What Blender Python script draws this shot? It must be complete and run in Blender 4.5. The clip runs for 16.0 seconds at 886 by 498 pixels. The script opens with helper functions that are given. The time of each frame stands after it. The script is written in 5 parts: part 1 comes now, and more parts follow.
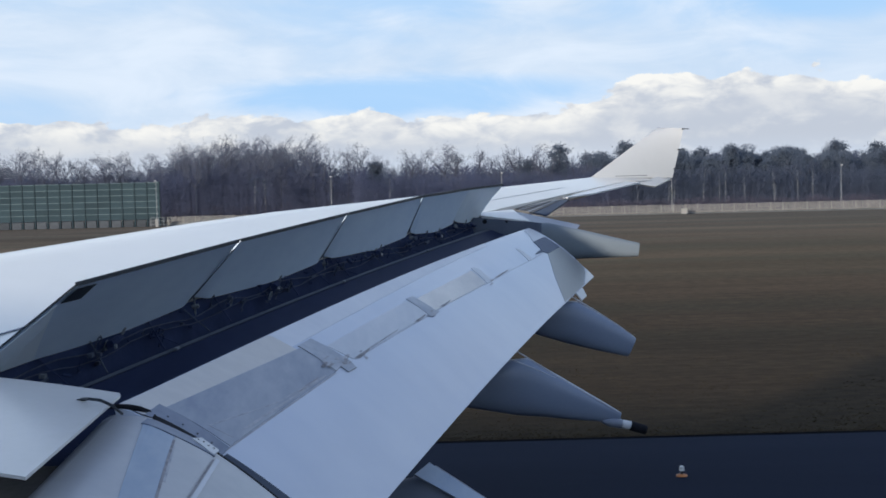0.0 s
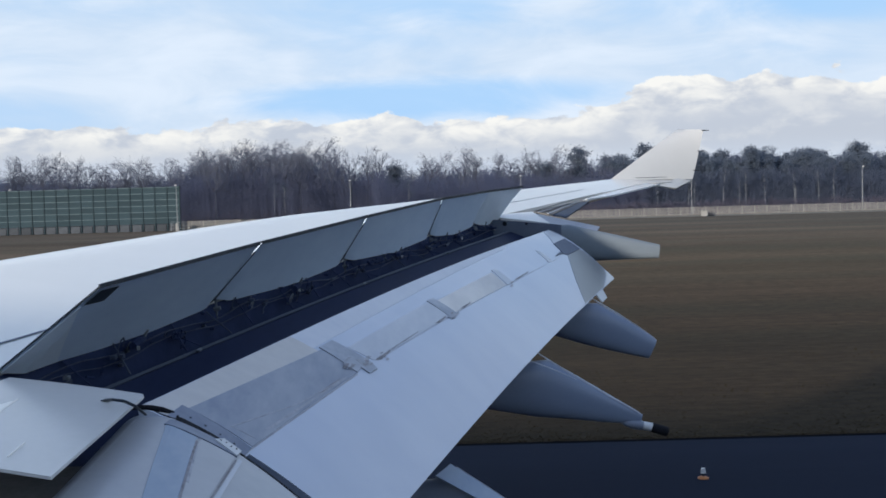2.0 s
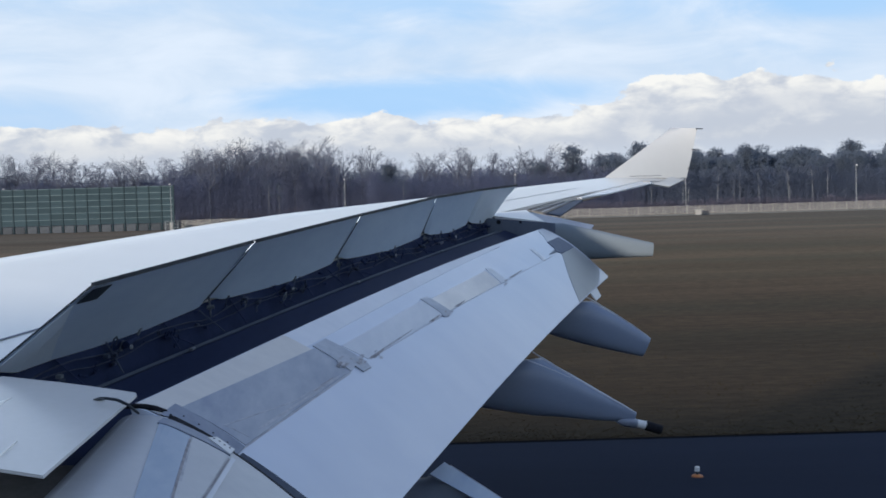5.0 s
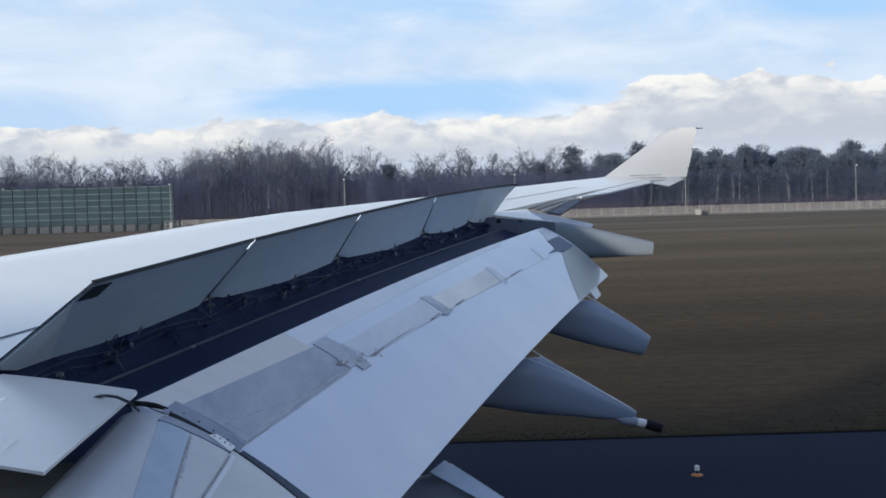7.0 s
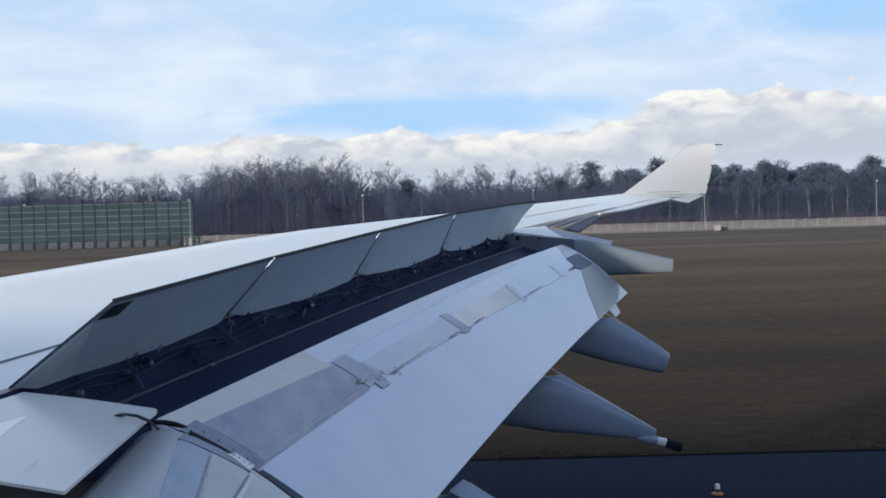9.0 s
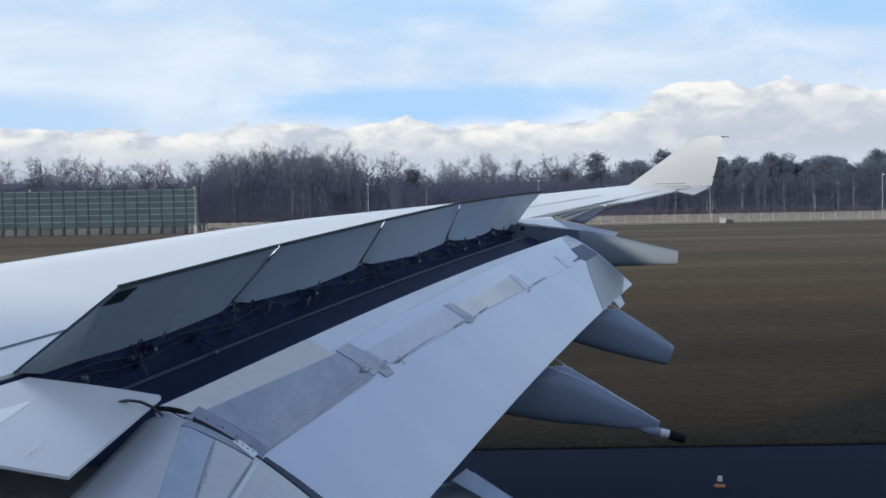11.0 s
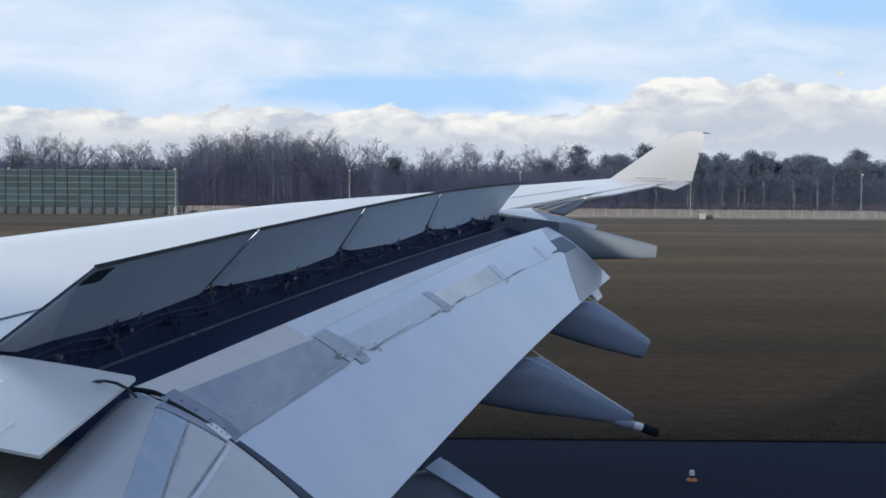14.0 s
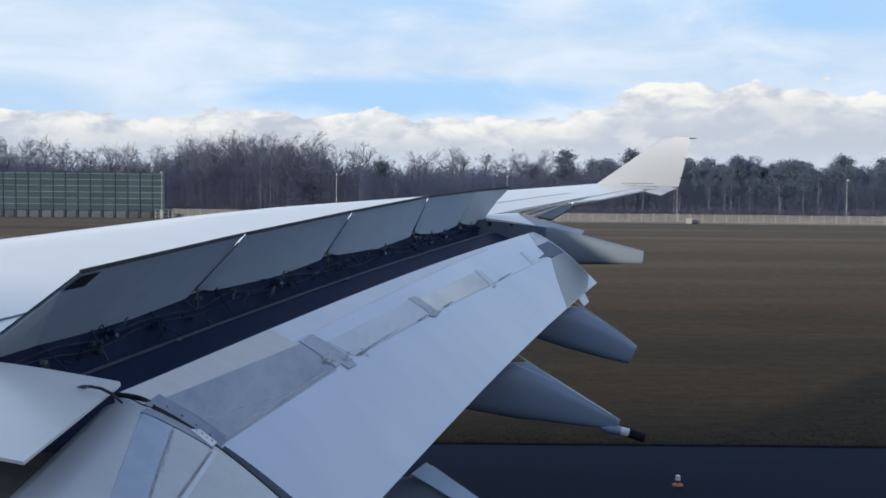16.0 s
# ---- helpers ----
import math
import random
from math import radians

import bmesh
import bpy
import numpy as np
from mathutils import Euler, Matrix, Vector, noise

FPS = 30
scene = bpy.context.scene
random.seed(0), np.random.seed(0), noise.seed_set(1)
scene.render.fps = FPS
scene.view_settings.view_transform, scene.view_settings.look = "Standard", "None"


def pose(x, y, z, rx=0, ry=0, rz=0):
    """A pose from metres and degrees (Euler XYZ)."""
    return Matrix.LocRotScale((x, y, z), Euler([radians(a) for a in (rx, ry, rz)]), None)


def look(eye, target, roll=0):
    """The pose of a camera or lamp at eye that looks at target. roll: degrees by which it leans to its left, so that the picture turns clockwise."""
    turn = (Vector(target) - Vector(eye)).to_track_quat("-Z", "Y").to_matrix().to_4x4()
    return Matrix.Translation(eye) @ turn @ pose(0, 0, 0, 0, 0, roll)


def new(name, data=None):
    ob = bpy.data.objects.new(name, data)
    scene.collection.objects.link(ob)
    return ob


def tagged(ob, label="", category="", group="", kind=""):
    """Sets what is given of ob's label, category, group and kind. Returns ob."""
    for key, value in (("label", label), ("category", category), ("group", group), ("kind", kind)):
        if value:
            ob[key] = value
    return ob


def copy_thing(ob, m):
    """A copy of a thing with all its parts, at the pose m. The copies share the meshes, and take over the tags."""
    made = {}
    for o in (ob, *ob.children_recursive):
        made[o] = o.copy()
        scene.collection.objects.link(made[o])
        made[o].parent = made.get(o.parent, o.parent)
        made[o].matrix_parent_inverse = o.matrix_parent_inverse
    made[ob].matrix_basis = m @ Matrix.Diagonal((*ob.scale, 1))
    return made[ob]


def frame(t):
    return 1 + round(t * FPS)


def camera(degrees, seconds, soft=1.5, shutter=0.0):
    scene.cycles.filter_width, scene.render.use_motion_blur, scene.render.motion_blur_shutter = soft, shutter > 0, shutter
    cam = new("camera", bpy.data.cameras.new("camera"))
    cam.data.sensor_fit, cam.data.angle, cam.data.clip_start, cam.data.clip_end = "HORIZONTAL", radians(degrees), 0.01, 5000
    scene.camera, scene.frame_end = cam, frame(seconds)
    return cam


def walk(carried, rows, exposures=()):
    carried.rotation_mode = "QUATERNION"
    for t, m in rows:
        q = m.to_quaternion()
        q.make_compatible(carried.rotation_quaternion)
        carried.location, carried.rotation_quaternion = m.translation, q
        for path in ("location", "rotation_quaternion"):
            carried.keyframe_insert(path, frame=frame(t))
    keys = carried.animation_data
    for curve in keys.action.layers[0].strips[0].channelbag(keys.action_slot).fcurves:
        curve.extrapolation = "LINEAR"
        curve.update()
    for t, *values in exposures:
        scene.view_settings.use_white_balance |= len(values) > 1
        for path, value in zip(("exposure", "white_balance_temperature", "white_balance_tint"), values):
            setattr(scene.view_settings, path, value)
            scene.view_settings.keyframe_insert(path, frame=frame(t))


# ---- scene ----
# ---------------------------------------------------------------- camera
cam = camera(42.1, 16.0, soft=1.7)
# seconds, x, y, z, pitch, roll, yaw: held by hand at a cabin window
PATH = [
    (0.0, 0.013, 0.010, 5.830, -2.897, 1.346, -0.721),
    (0.5, 0.006, 0.014, 5.817, -2.913, 1.591, -0.308),
    (1.0, -0.006, 0.011, 5.827, -2.916, 1.429, -0.283),
    (1.5, 0.007, 0.004, 5.826, -2.805, 1.465, -0.068),
    (2.0, -0.001, -0.008, 5.812, -2.705, 1.581, 0.221),
    (2.5, -0.001, -0.005, 5.832, -2.906, 1.504, 0.243),
    (3.0, 0.028, 0.002, 5.813, -2.866, 1.423, 0.119),
    (5.5, 0.005, -0.000, 5.805, -2.742, 1.635, -0.066),
    (6.0, 0.022, -0.005, 5.815, -2.703, 1.394, -0.037),
    (6.5, -0.002, -0.009, 5.804, -2.686, 1.620, -0.141),
    (7.0, 0.003, -0.005, 5.785, -2.761, 1.626, -0.068),
    (7.5, -0.017, -0.001, 5.799, -2.521, 1.637, 0.242),
    (8.0, -0.001, 0.001, 5.794, -2.285, 1.729, 0.561),
    (8.5, 0.003, 0.003, 5.812, -2.197, 1.712, 0.600),
    (9.0, -0.005, -0.001, 5.813, -1.962, 1.630, 0.846),
    (11.5, -0.009, 0.007, 5.806, -2.615, 0.920, 0.986),
    (12.0, 0.000, -0.000, 5.796, -2.728, 0.551, 0.773),
    (12.5, -0.008, -0.007, 5.799, -2.885, 0.241, 0.944),
    (13.0, -0.002, 0.003, 5.814, -3.111, -0.176, 0.737),
    (13.5, -0.001, 0.003, 5.809, -3.082, -0.363, 0.373),
    (14.0, 0.000, -0.001, 5.808, -3.027, -0.459, 0.179),
    (14.5, -0.004, 0.002, 5.813, -2.934, -0.476, -0.021),
    (15.0, -0.002, 0.003, 5.813, -2.875, -0.486, -0.082),
    (15.5, -0.004, -0.005, 5.809, -2.770, -0.539, -0.253),
    (16.0, 0.001, 0.007, 5.819, -2.819, -0.631, -0.463),
]
walk(cam, [(t, pose(x, y, z, 90 + p, r, w)) for t, x, y, z, p, r, w in PATH], exposures=[(0.0, 0.0, 6050, 10), (16.0, 0.0, 6050, 10)])

# ---------------------------------------------------------------- light
SUN_ELEVATION, SUN_TURN = 10.7, -42.0        # low winter sun on the far side of the fuselage


def build_world():
    world = bpy.data.worlds.new("winter_sky")
    world.use_nodes = True
    scene.world = world
    nt = world.node_tree
    nt.nodes.clear()
    n, l = nt.nodes.new, nt.links.new

    def math_node(op, a, b=None, c=None):
        m = n("ShaderNodeMath")
        m.operation = op
        for i, v in enumerate((a, b, c)):
            if v is None:
                continue
            if isinstance(v, (int, float)):
                m.inputs[i].default_value = v
            else:
                l(v, m.inputs[i])
        return m.outputs[0]

    def ramp(value, lo, hi, a=0.0, b=1.0):
        m = n("ShaderNodeMapRange")
        m.interpolation_type = "SMOOTHSTEP"
        m.inputs[1].default_value, m.inputs[2].default_value = lo, hi
        m.inputs[3].default_value, m.inputs[4].default_value = a, b
        l(value, m.inputs[0])
        return m.outputs[0]

    def noise_node(vec, scale, detail, rough=0.5, distort=0.0):
        t = n("ShaderNodeTexNoise")
        t.inputs["Scale"].default_value, t.inputs["Detail"].default_value = scale, detail
        t.inputs["Roughness"].default_value, t.inputs["Distortion"].default_value = rough, distort
        l(vec, t.inputs["Vector"])
        return t.outputs["Fac"]

    def mix(fac, a, b):
        m = n("ShaderNodeMix")
        m.data_type = "RGBA"
        for sock, v in ((m.inputs[0], fac), (m.inputs[6], a), (m.inputs[7], b)):
            if isinstance(v, (int, float)):
                sock.default_value = v
            elif isinstance(v, tuple):
                sock.default_value = (*v, 1)
            else:
                l(v, sock)
        return m.outputs[2]

    co = n("ShaderNodeTexCoord").outputs["Generated"]
    sep = n("ShaderNodeSeparateXYZ")
    l(co, sep.inputs[0])
    x, y, z = sep.outputs
    flat = math_node("SQRT", math_node("ADD", math_node("MULTIPLY", x, x), math_node("MULTIPLY", y, y)))
    el = math_node("DIVIDE", z, math_node("MAXIMUM", flat, 0.02))
    az = math_node("ARCTAN2", x, y)

    def plane(sx, sz, off=0.0):
        c = n("ShaderNodeCombineXYZ")
        l(math_node("MULTIPLY_ADD", az, sx, off), c.inputs[0])
        l(math_node("MULTIPLY", el, sz), c.inputs[1])
        c.inputs[2].default_value = off
        return c.outputs[0]

    sky = n("ShaderNodeTexSky")
    sky.sky_type, sky.sun_disc = "NISHITA", False
    sky.sun_elevation, sky.sun_rotation = radians(SUN_ELEVATION), radians(180 - SUN_TURN)
    sky.dust_density, sky.air_density = 0.6, 1.0
    tone = n("ShaderNodeVectorMath")
    tone.operation = "MULTIPLY"
    l(sky.outputs[0], tone.inputs[0])
    tone.inputs[1].default_value = (0.105, 0.115, 0.128)
    blue = mix(ramp(el, 0.0, 0.07), tone.outputs[0], (0.43, 0.66, 0.92))
    blue = mix(ramp(el, 0.24, 0.9), blue, (0.085, 0.165, 0.385))

    # thin high cloud in broad soft sheets, with blue openings
    wisps = noise_node(plane(3.2, 10.0, 3.1), 1.0, 4.0, 0.5, 0.3)
    veil = noise_node(plane(8.0, 24.0, 7.7), 1.0, 6.0, 0.58, 0.5)

    def opening(a0, e0, wa, we):
        p = math_node("POWER", math_node("ABSOLUTE", math_node("MULTIPLY", math_node("SUBTRACT", az, a0), 1 / wa)), 2.0)
        q = math_node("POWER", math_node("ABSOLUTE", math_node("MULTIPLY", math_node("SUBTRACT", el, e0), 1 / we)), 2.0)
        r = math_node("ADD", math_node("ADD", p, q), math_node("MULTIPLY", math_node("SUBTRACT", veil, 0.5), 2.4))
        return ramp(r, 0.1, 1.5, 1.0, 0.0)

    high = ramp(math_node("ADD", wisps, math_node("MULTIPLY", math_node("SUBTRACT", veil, 0.5), 0.30)), 0.26, 0.56)
    high = math_node("MULTIPLY_ADD", high, 0.62, 0.36)
    for hole, depth in ((opening(-0.02, 0.083, 0.17, 0.018), 0.9), (opening(0.0, 0.178, 0.10, 0.032), 0.62), (opening(0.36, 0.155, 0.09, 0.022), 0.7), (opening(0.25, 0.20, 0.13, 0.06), 0.75)):
        high = math_node("MULTIPLY", high, math_node("SUBTRACT", 1.0, math_node("MULTIPLY", hole, depth)))
    high = math_node("MULTIPLY", high, ramp(el, 0.24, 0.85, 1.0, 0.34))
    hcol = mix(ramp(math_node("MULTIPLY_ADD", veil, 0.55, math_node("MULTIPLY", wisps, 0.45)), 0.38, 0.64), (0.635, 0.74, 0.85), (0.80, 0.865, 0.93))
    base = mix(high, blue, hcol)

    # bank of cumulus above the horizon, its tops catching the sun
    tops = noise_node(plane(5.0, 0.0, 1.3), 1.0, 2.0, 0.5)
    puffs = noise_node(plane(19.0, 38.0, 5.2), 1.0, 8.0, 0.56, 0.15)
    rise = math_node("SUBTRACT", ramp(az, 0.05, 0.25, 0.0, 0.030), ramp(az, 0.30, 0.42, 0.0, 0.020))
    edge = math_node("ADD", math_node("MULTIPLY_ADD", tops, 0.026, 0.054), rise)
    edge = math_node("ADD", edge, math_node("MULTIPLY", math_node("SUBTRACT", puffs, 0.5), 0.050))
    depth = math_node("SUBTRACT", edge, el)
    bank = ramp(depth, -0.0004, 0.0026)
    lump = noise_node(plane(30.0, 62.0, 9.4), 1.0, 4.0, 0.55, 0.3)
    lit = math_node("MULTIPLY", ramp(depth, 0.036, 0.002), ramp(lump, 0.30, 0.66))
    lit = math_node("ADD", lit, math_node("MULTIPLY", ramp(puffs, 0.48, 0.70), 0.40))
    ccol = mix(math_node("MINIMUM", lit, 1.0), (0.57, 0.595, 0.64), (1.0, 0.95, 0.85))
    ccol = mix(ramp(el, 0.045, 0.008), ccol, (0.66, 0.72, 0.80))
    out = mix(math_node("MULTIPLY", bank, 0.96), base, ccol)

    bg = n("ShaderNodeBackground")
    l(out, bg.inputs[0])
    bg.inputs[1].default_value = 1.0
    l(bg.outputs[0], n("ShaderNodeOutputWorld").inputs[0])


build_world()

sun = new("sun", bpy.data.lights.new("sun", "SUN"))
sun.data.energy, sun.data.angle, sun.data.color = 5.0, radians(2.4), (1.0, 0.88, 0.72)
a, e = radians(SUN_TURN), radians(SUN_ELEVATION)
sun.matrix_world = look((math.sin(a) * 60, -math.cos(a) * 60, 60 * math.tan(e)), (0, 0, 0))

# ---------------------------------------------------------------- materials


class Mat:
    """A principled material with two scales of variation and a bump."""

    def __init__(self, name, dark, light, rough=0.6, metal=0.0, scale=3.0, fine=60.0, bump=0.1, stretch=(1, 1, 1), contrast=0.5,
                 coat=0.0, per_object=0.0, per_island=0.0, spec=0.5):
        self.m = bpy.data.materials.new(name)
        self.m.use_nodes = True
        nt = self.nt = self.m.node_tree
        n, l = nt.nodes.new, nt.links.new
        b = self.b = nt.nodes["Principled BSDF"]
        co = n("ShaderNodeTexCoord")
        mp = n("ShaderNodeMapping")
        mp.inputs["Scale"].default_value = stretch
        l(co.outputs["Object"], mp.inputs[0])
        big, small = n("ShaderNodeTexNoise"), n("ShaderNodeTexNoise")
        for t, s, d in ((big, scale, 5), (small, fine, 3)):
            t.inputs["Scale"].default_value, t.inputs["Detail"].default_value, t.inputs["Roughness"].default_value = s, d, 0.6
            l(mp.outputs[0], t.inputs["Vector"])
        add = n("ShaderNodeMath")
        add.operation = "MULTIPLY_ADD"
        l(small.outputs["Fac"], add.inputs[0])
        add.inputs[1].default_value = 0.45
        l(big.outputs["Fac"], add.inputs[2])
        self.rng = n("ShaderNodeMapRange")
        self.rng.inputs[1].default_value, self.rng.inputs[2].default_value = 0.72 - contrast / 2, 0.72 + contrast / 2
        l(add.outputs[0], self.rng.inputs[0])
        mx = self.mx = n("ShaderNodeMix")
        mx.data_type = "RGBA"
        mx.inputs[6].default_value, mx.inputs[7].default_value = (*dark, 1), (*light, 1)
        l(self.rng.outputs[0], mx.inputs[0])
        col = mx.outputs[2]
        if per_object or per_island:
            hv = n("ShaderNodeHueSaturation")
            info = n("ShaderNodeObjectInfo").outputs["Random"] if per_object else n("ShaderNodeNewGeometry").outputs["Random Per Island"]
            r = n("ShaderNodeMapRange")
            amount = per_object or per_island
            r.inputs[3].default_value, r.inputs[4].default_value = 1 - amount, 1 + amount
            l(info, r.inputs[0])
            l(r.outputs[0], hv.inputs["Value"])
            l(col, hv.inputs["Color"])
            col = hv.outputs[0]
        l(col, b.inputs["Base Color"])
        self.col = col
        b.inputs["Roughness"].default_value, b.inputs["Metallic"].default_value = rough, metal
        b.inputs["Coat Weight"].default_value, b.inputs["Coat Roughness"].default_value = coat, 0.12
        b.inputs["Specular IOR Level"].default_value = spec
        if bump:
            bp = n("ShaderNodeBump")
            bp.inputs["Strength"].default_value, bp.inputs["Distance"].default_value = bump, 0.02
            l(add.outputs[0], bp.inputs["Height"])
            l(bp.outputs[0], b.inputs["Normal"])


WHITE = Mat("white_aircraft_paint", (0.62, 0.64, 0.66), (0.72, 0.73, 0.74), 0.27, scale=0.9, fine=14, bump=0.015, stretch=(0.35, 1, 1), contrast=0.9).m
WINGTOP = Mat("white_wing_skin", (0.80, 0.775, 0.715), (0.88, 0.85, 0.79), 0.30, scale=0.35, fine=2.2, bump=0.012, stretch=(0.5, 1, 1), contrast=0.7, coat=0.6, spec=0.7).m
INNERPANEL = Mat("inner_panel_paint", (0.64, 0.635, 0.61), (0.72, 0.71, 0.69), 0.26, scale=0.8, fine=14, bump=0.015, contrast=0.8).m
VERGE = Mat("near_black_verge", (0.006, 0.007, 0.010), (0.016, 0.016, 0.018), 0.95, scale=0.6, fine=8, bump=0.3, spec=0.0).m
# Sky blue and soft reflections are put into the flap's two tones.
FLAPGREY = Mat("sky_tinted_flap_paint", (0.55, 0.605, 0.725), (0.70, 0.74, 0.815), 0.17, scale=0.35, fine=1.6, bump=0.006, stretch=(0.5, 0.9, 0.4), contrast=0.6).m
BRACKETDARK = Mat("dark_blue_grey_bracket", (0.095, 0.120, 0.175), (0.140, 0.165, 0.225), 0.5, scale=2, fine=16, bump=0.03, contrast=0.5, spec=0.2).m
WINGLET = Mat("winglet_paint", (0.60, 0.59, 0.565), (0.66, 0.65, 0.62), 0.4, scale=1.4, fine=25, bump=0.01, contrast=0.9).m
UNDER = Mat("spoiler_underside_grey", (0.56, 0.68, 0.84), (0.70, 0.82, 0.95), 0.32, scale=0.7, fine=5, bump=0.02, stretch=(1, 0.6, 1.6), contrast=0.55).m
# Lighter copy of UNDER, painted for undersides that catch more light.
UNDERLIT = Mat("lit_spoiler_underside", (0.72, 0.82, 0.92), (0.84, 0.92, 0.98), 0.32, scale=0.7, fine=5, bump=0.02, contrast=0.55).m
# Shade on the fairings is put into this darker blue-grey.
FAIRING = Mat("shaded_fairing_grey", (0.190, 0.235, 0.332), (0.252, 0.300, 0.398), 0.28, scale=1.3, fine=30, bump=0.02, stretch=(0.4, 1, 1), contrast=0.9).m
# Recess shade and the pane's blue veil are put into the bay colours.
CAVITY = Mat("wing_bay_dark_shade", (0.018, 0.028, 0.068), (0.030, 0.042, 0.095), 0.6, scale=4, fine=30, bump=0.15, contrast=0.5, spec=0.05).m
FLOORDARK = Mat("dark_cove_shade", (0.013, 0.020, 0.052), (0.021, 0.030, 0.071), 0.5, scale=1.0, fine=9, bump=0.03, stretch=(1, 0.3, 1), spec=0.1).m
RAIL = Mat("blue_grey_rail", (0.060, 0.072, 0.100), (0.098, 0.112, 0.142), 0.5, scale=3, fine=25, bump=0.05, spec=0.1).m
FITTING = Mat("dull_blue_grey_fitting", (0.09, 0.105, 0.13), (0.21, 0.23, 0.25), 0.45, 0.1, scale=7, fine=50, bump=0.05, spec=0.25).m
ENDWALL = Mat("blue_grey_rib_paint", (0.085, 0.105, 0.150), (0.125, 0.145, 0.190), 0.5, scale=2, fine=20, bump=0.04, spec=0.15).m
GAPSEAL = Mat("dark_blue_gap_seal", (0.042, 0.054, 0.084), (0.072, 0.088, 0.122), 0.6, scale=3, fine=30, bump=0.05, spec=0.1).m
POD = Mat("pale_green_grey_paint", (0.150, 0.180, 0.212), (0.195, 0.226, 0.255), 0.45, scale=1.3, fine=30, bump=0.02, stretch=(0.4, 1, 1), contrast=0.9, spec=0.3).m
PIPE = Mat("dull_pipe_metal", (0.028, 0.037, 0.066), (0.070, 0.083, 0.122), 0.5, 0.2, scale=9, fine=60, bump=0.05, spec=0.15).m
STEEL = Mat("bright_worn_steel", (0.30, 0.31, 0.33), (0.62, 0.62, 0.62), 0.32, 0.8, scale=6, fine=60, bump=0.05).m
SEAL = Mat("worn_grey_seal", (0.24, 0.275, 0.355), (0.40, 0.425, 0.475), 0.36, scale=1.2, fine=7, bump=0.03, stretch=(1.4, 0.5, 1), contrast=0.42).m
SEALPALE = Mat("worn_pale_seal", (0.49, 0.525, 0.59), (0.64, 0.66, 0.70), 0.34, scale=1.2, fine=7, bump=0.02, stretch=(1.4, 0.5, 1), contrast=0.5).m
BRACKET = Mat("rubbed_grey_bracket", (0.295, 0.33, 0.40), (0.46, 0.485, 0.535), 0.42, scale=2.2, fine=14, bump=0.04, contrast=0.42).m
BRACKETBLUE = Mat("blue_grey_bracket", (0.175, 0.205, 0.275), (0.26, 0.29, 0.36), 0.4, scale=2, fine=16, bump=0.03, contrast=0.5).m
SMEAR = Mat("thin_grey_smear", (0.27, 0.285, 0.335), (0.47, 0.48, 0.52), 0.5, scale=7, fine=40, bump=0.02, contrast=0.4).m
# Warm sun glints on the outer band are put into its light tone.
SEALWARM = Mat("warm_glint_seal", (0.52, 0.51, 0.51), (0.90, 0.86, 0.80), 0.40, scale=0.9, fine=4, bump=0.02, stretch=(1, 0.5, 1), contrast=0.6).m
# Warm reflection on the rounded flap nose is put into both colours.
NOSEWARM = Mat("warm_nose_reflection", (0.50, 0.485, 0.475), (0.66, 0.635, 0.60), 0.3, scale=0.6, fine=8, bump=0.02, stretch=(0.5, 1, 1), contrast=0.6).m
NOSEPALE = Mat("pale_nose_reflection", (0.555, 0.585, 0.655), (0.70, 0.72, 0.765), 0.3, scale=0.6, fine=8, bump=0.02, stretch=(0.5, 1, 1), contrast=0.6).m
STAIN = Mat("brown_grey_stain", (0.17, 0.165, 0.185), (0.36, 0.355, 0.375), 0.55, scale=8, fine=50, bump=0.04, contrast=0.35).m
PANELBLUE = Mat("scuffed_and_sky_pale_panel", (0.23, 0.31, 0.43), (0.42, 0.475, 0.55), 0.26, scale=0.7, fine=5, bump=0.03, stretch=(1, 0.5, 1), contrast=0.55).m
INNERFLAP = Mat("grey_inner_flap_paint", (0.42, 0.435, 0.465), (0.53, 0.535, 0.55), 0.3, scale=0.8, fine=10, bump=0.03, stretch=(0.6, 1, 1), contrast=0.6).m
JOINTSHADE = Mat("blue_grey_joint_and_shade", (0.060, 0.075, 0.108), (0.100, 0.118, 0.155), 0.7, scale=2, fine=20, bump=0.05, spec=0.1).m
# Grey reflection at the flap's outer end, put into the colour.
ENDGREY = Mat("grey_end_reflection", (0.24, 0.26, 0.275), (0.31, 0.33, 0.345), 0.32, scale=1.2, fine=20, bump=0.03, contrast=0.8).m
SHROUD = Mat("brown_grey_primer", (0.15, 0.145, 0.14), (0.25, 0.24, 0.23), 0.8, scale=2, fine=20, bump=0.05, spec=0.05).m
RUBBER = Mat("black_rubber", (0.010, 0.011, 0.015), (0.022, 0.023, 0.029), 0.75, scale=8, fine=60, bump=0.1, spec=0.1).m
EDGE = Mat("dark_edge_strip", (0.018, 0.024, 0.032), (0.045, 0.054, 0.066), 0.5, scale=3, fine=40, bump=0.05, spec=0.2).m
# Blue fuselage shade is put into this very dark asphalt colour.
ASPHALT = Mat("runway_asphalt", (0.0050, 0.0102, 0.0255), (0.0115, 0.0190, 0.041), 0.9, scale=0.25, fine=40, bump=0.3, stretch=(0.12, 1, 1), contrast=0.6).m
GALV = Mat("galvanised_post", (0.17, 0.185, 0.20), (0.26, 0.275, 0.29), 0.55, 0.2, scale=2, fine=30, bump=0.05).m
WIRE = Mat("fence_wire", (0.22, 0.215, 0.205), (0.31, 0.30, 0.285), 0.6, 0.1, scale=1, fine=20, bump=0).m
FENCEPOST = Mat("pale_fence_post", (0.26, 0.255, 0.245), (0.34, 0.33, 0.315), 0.6, scale=1, fine=12, bump=0).m
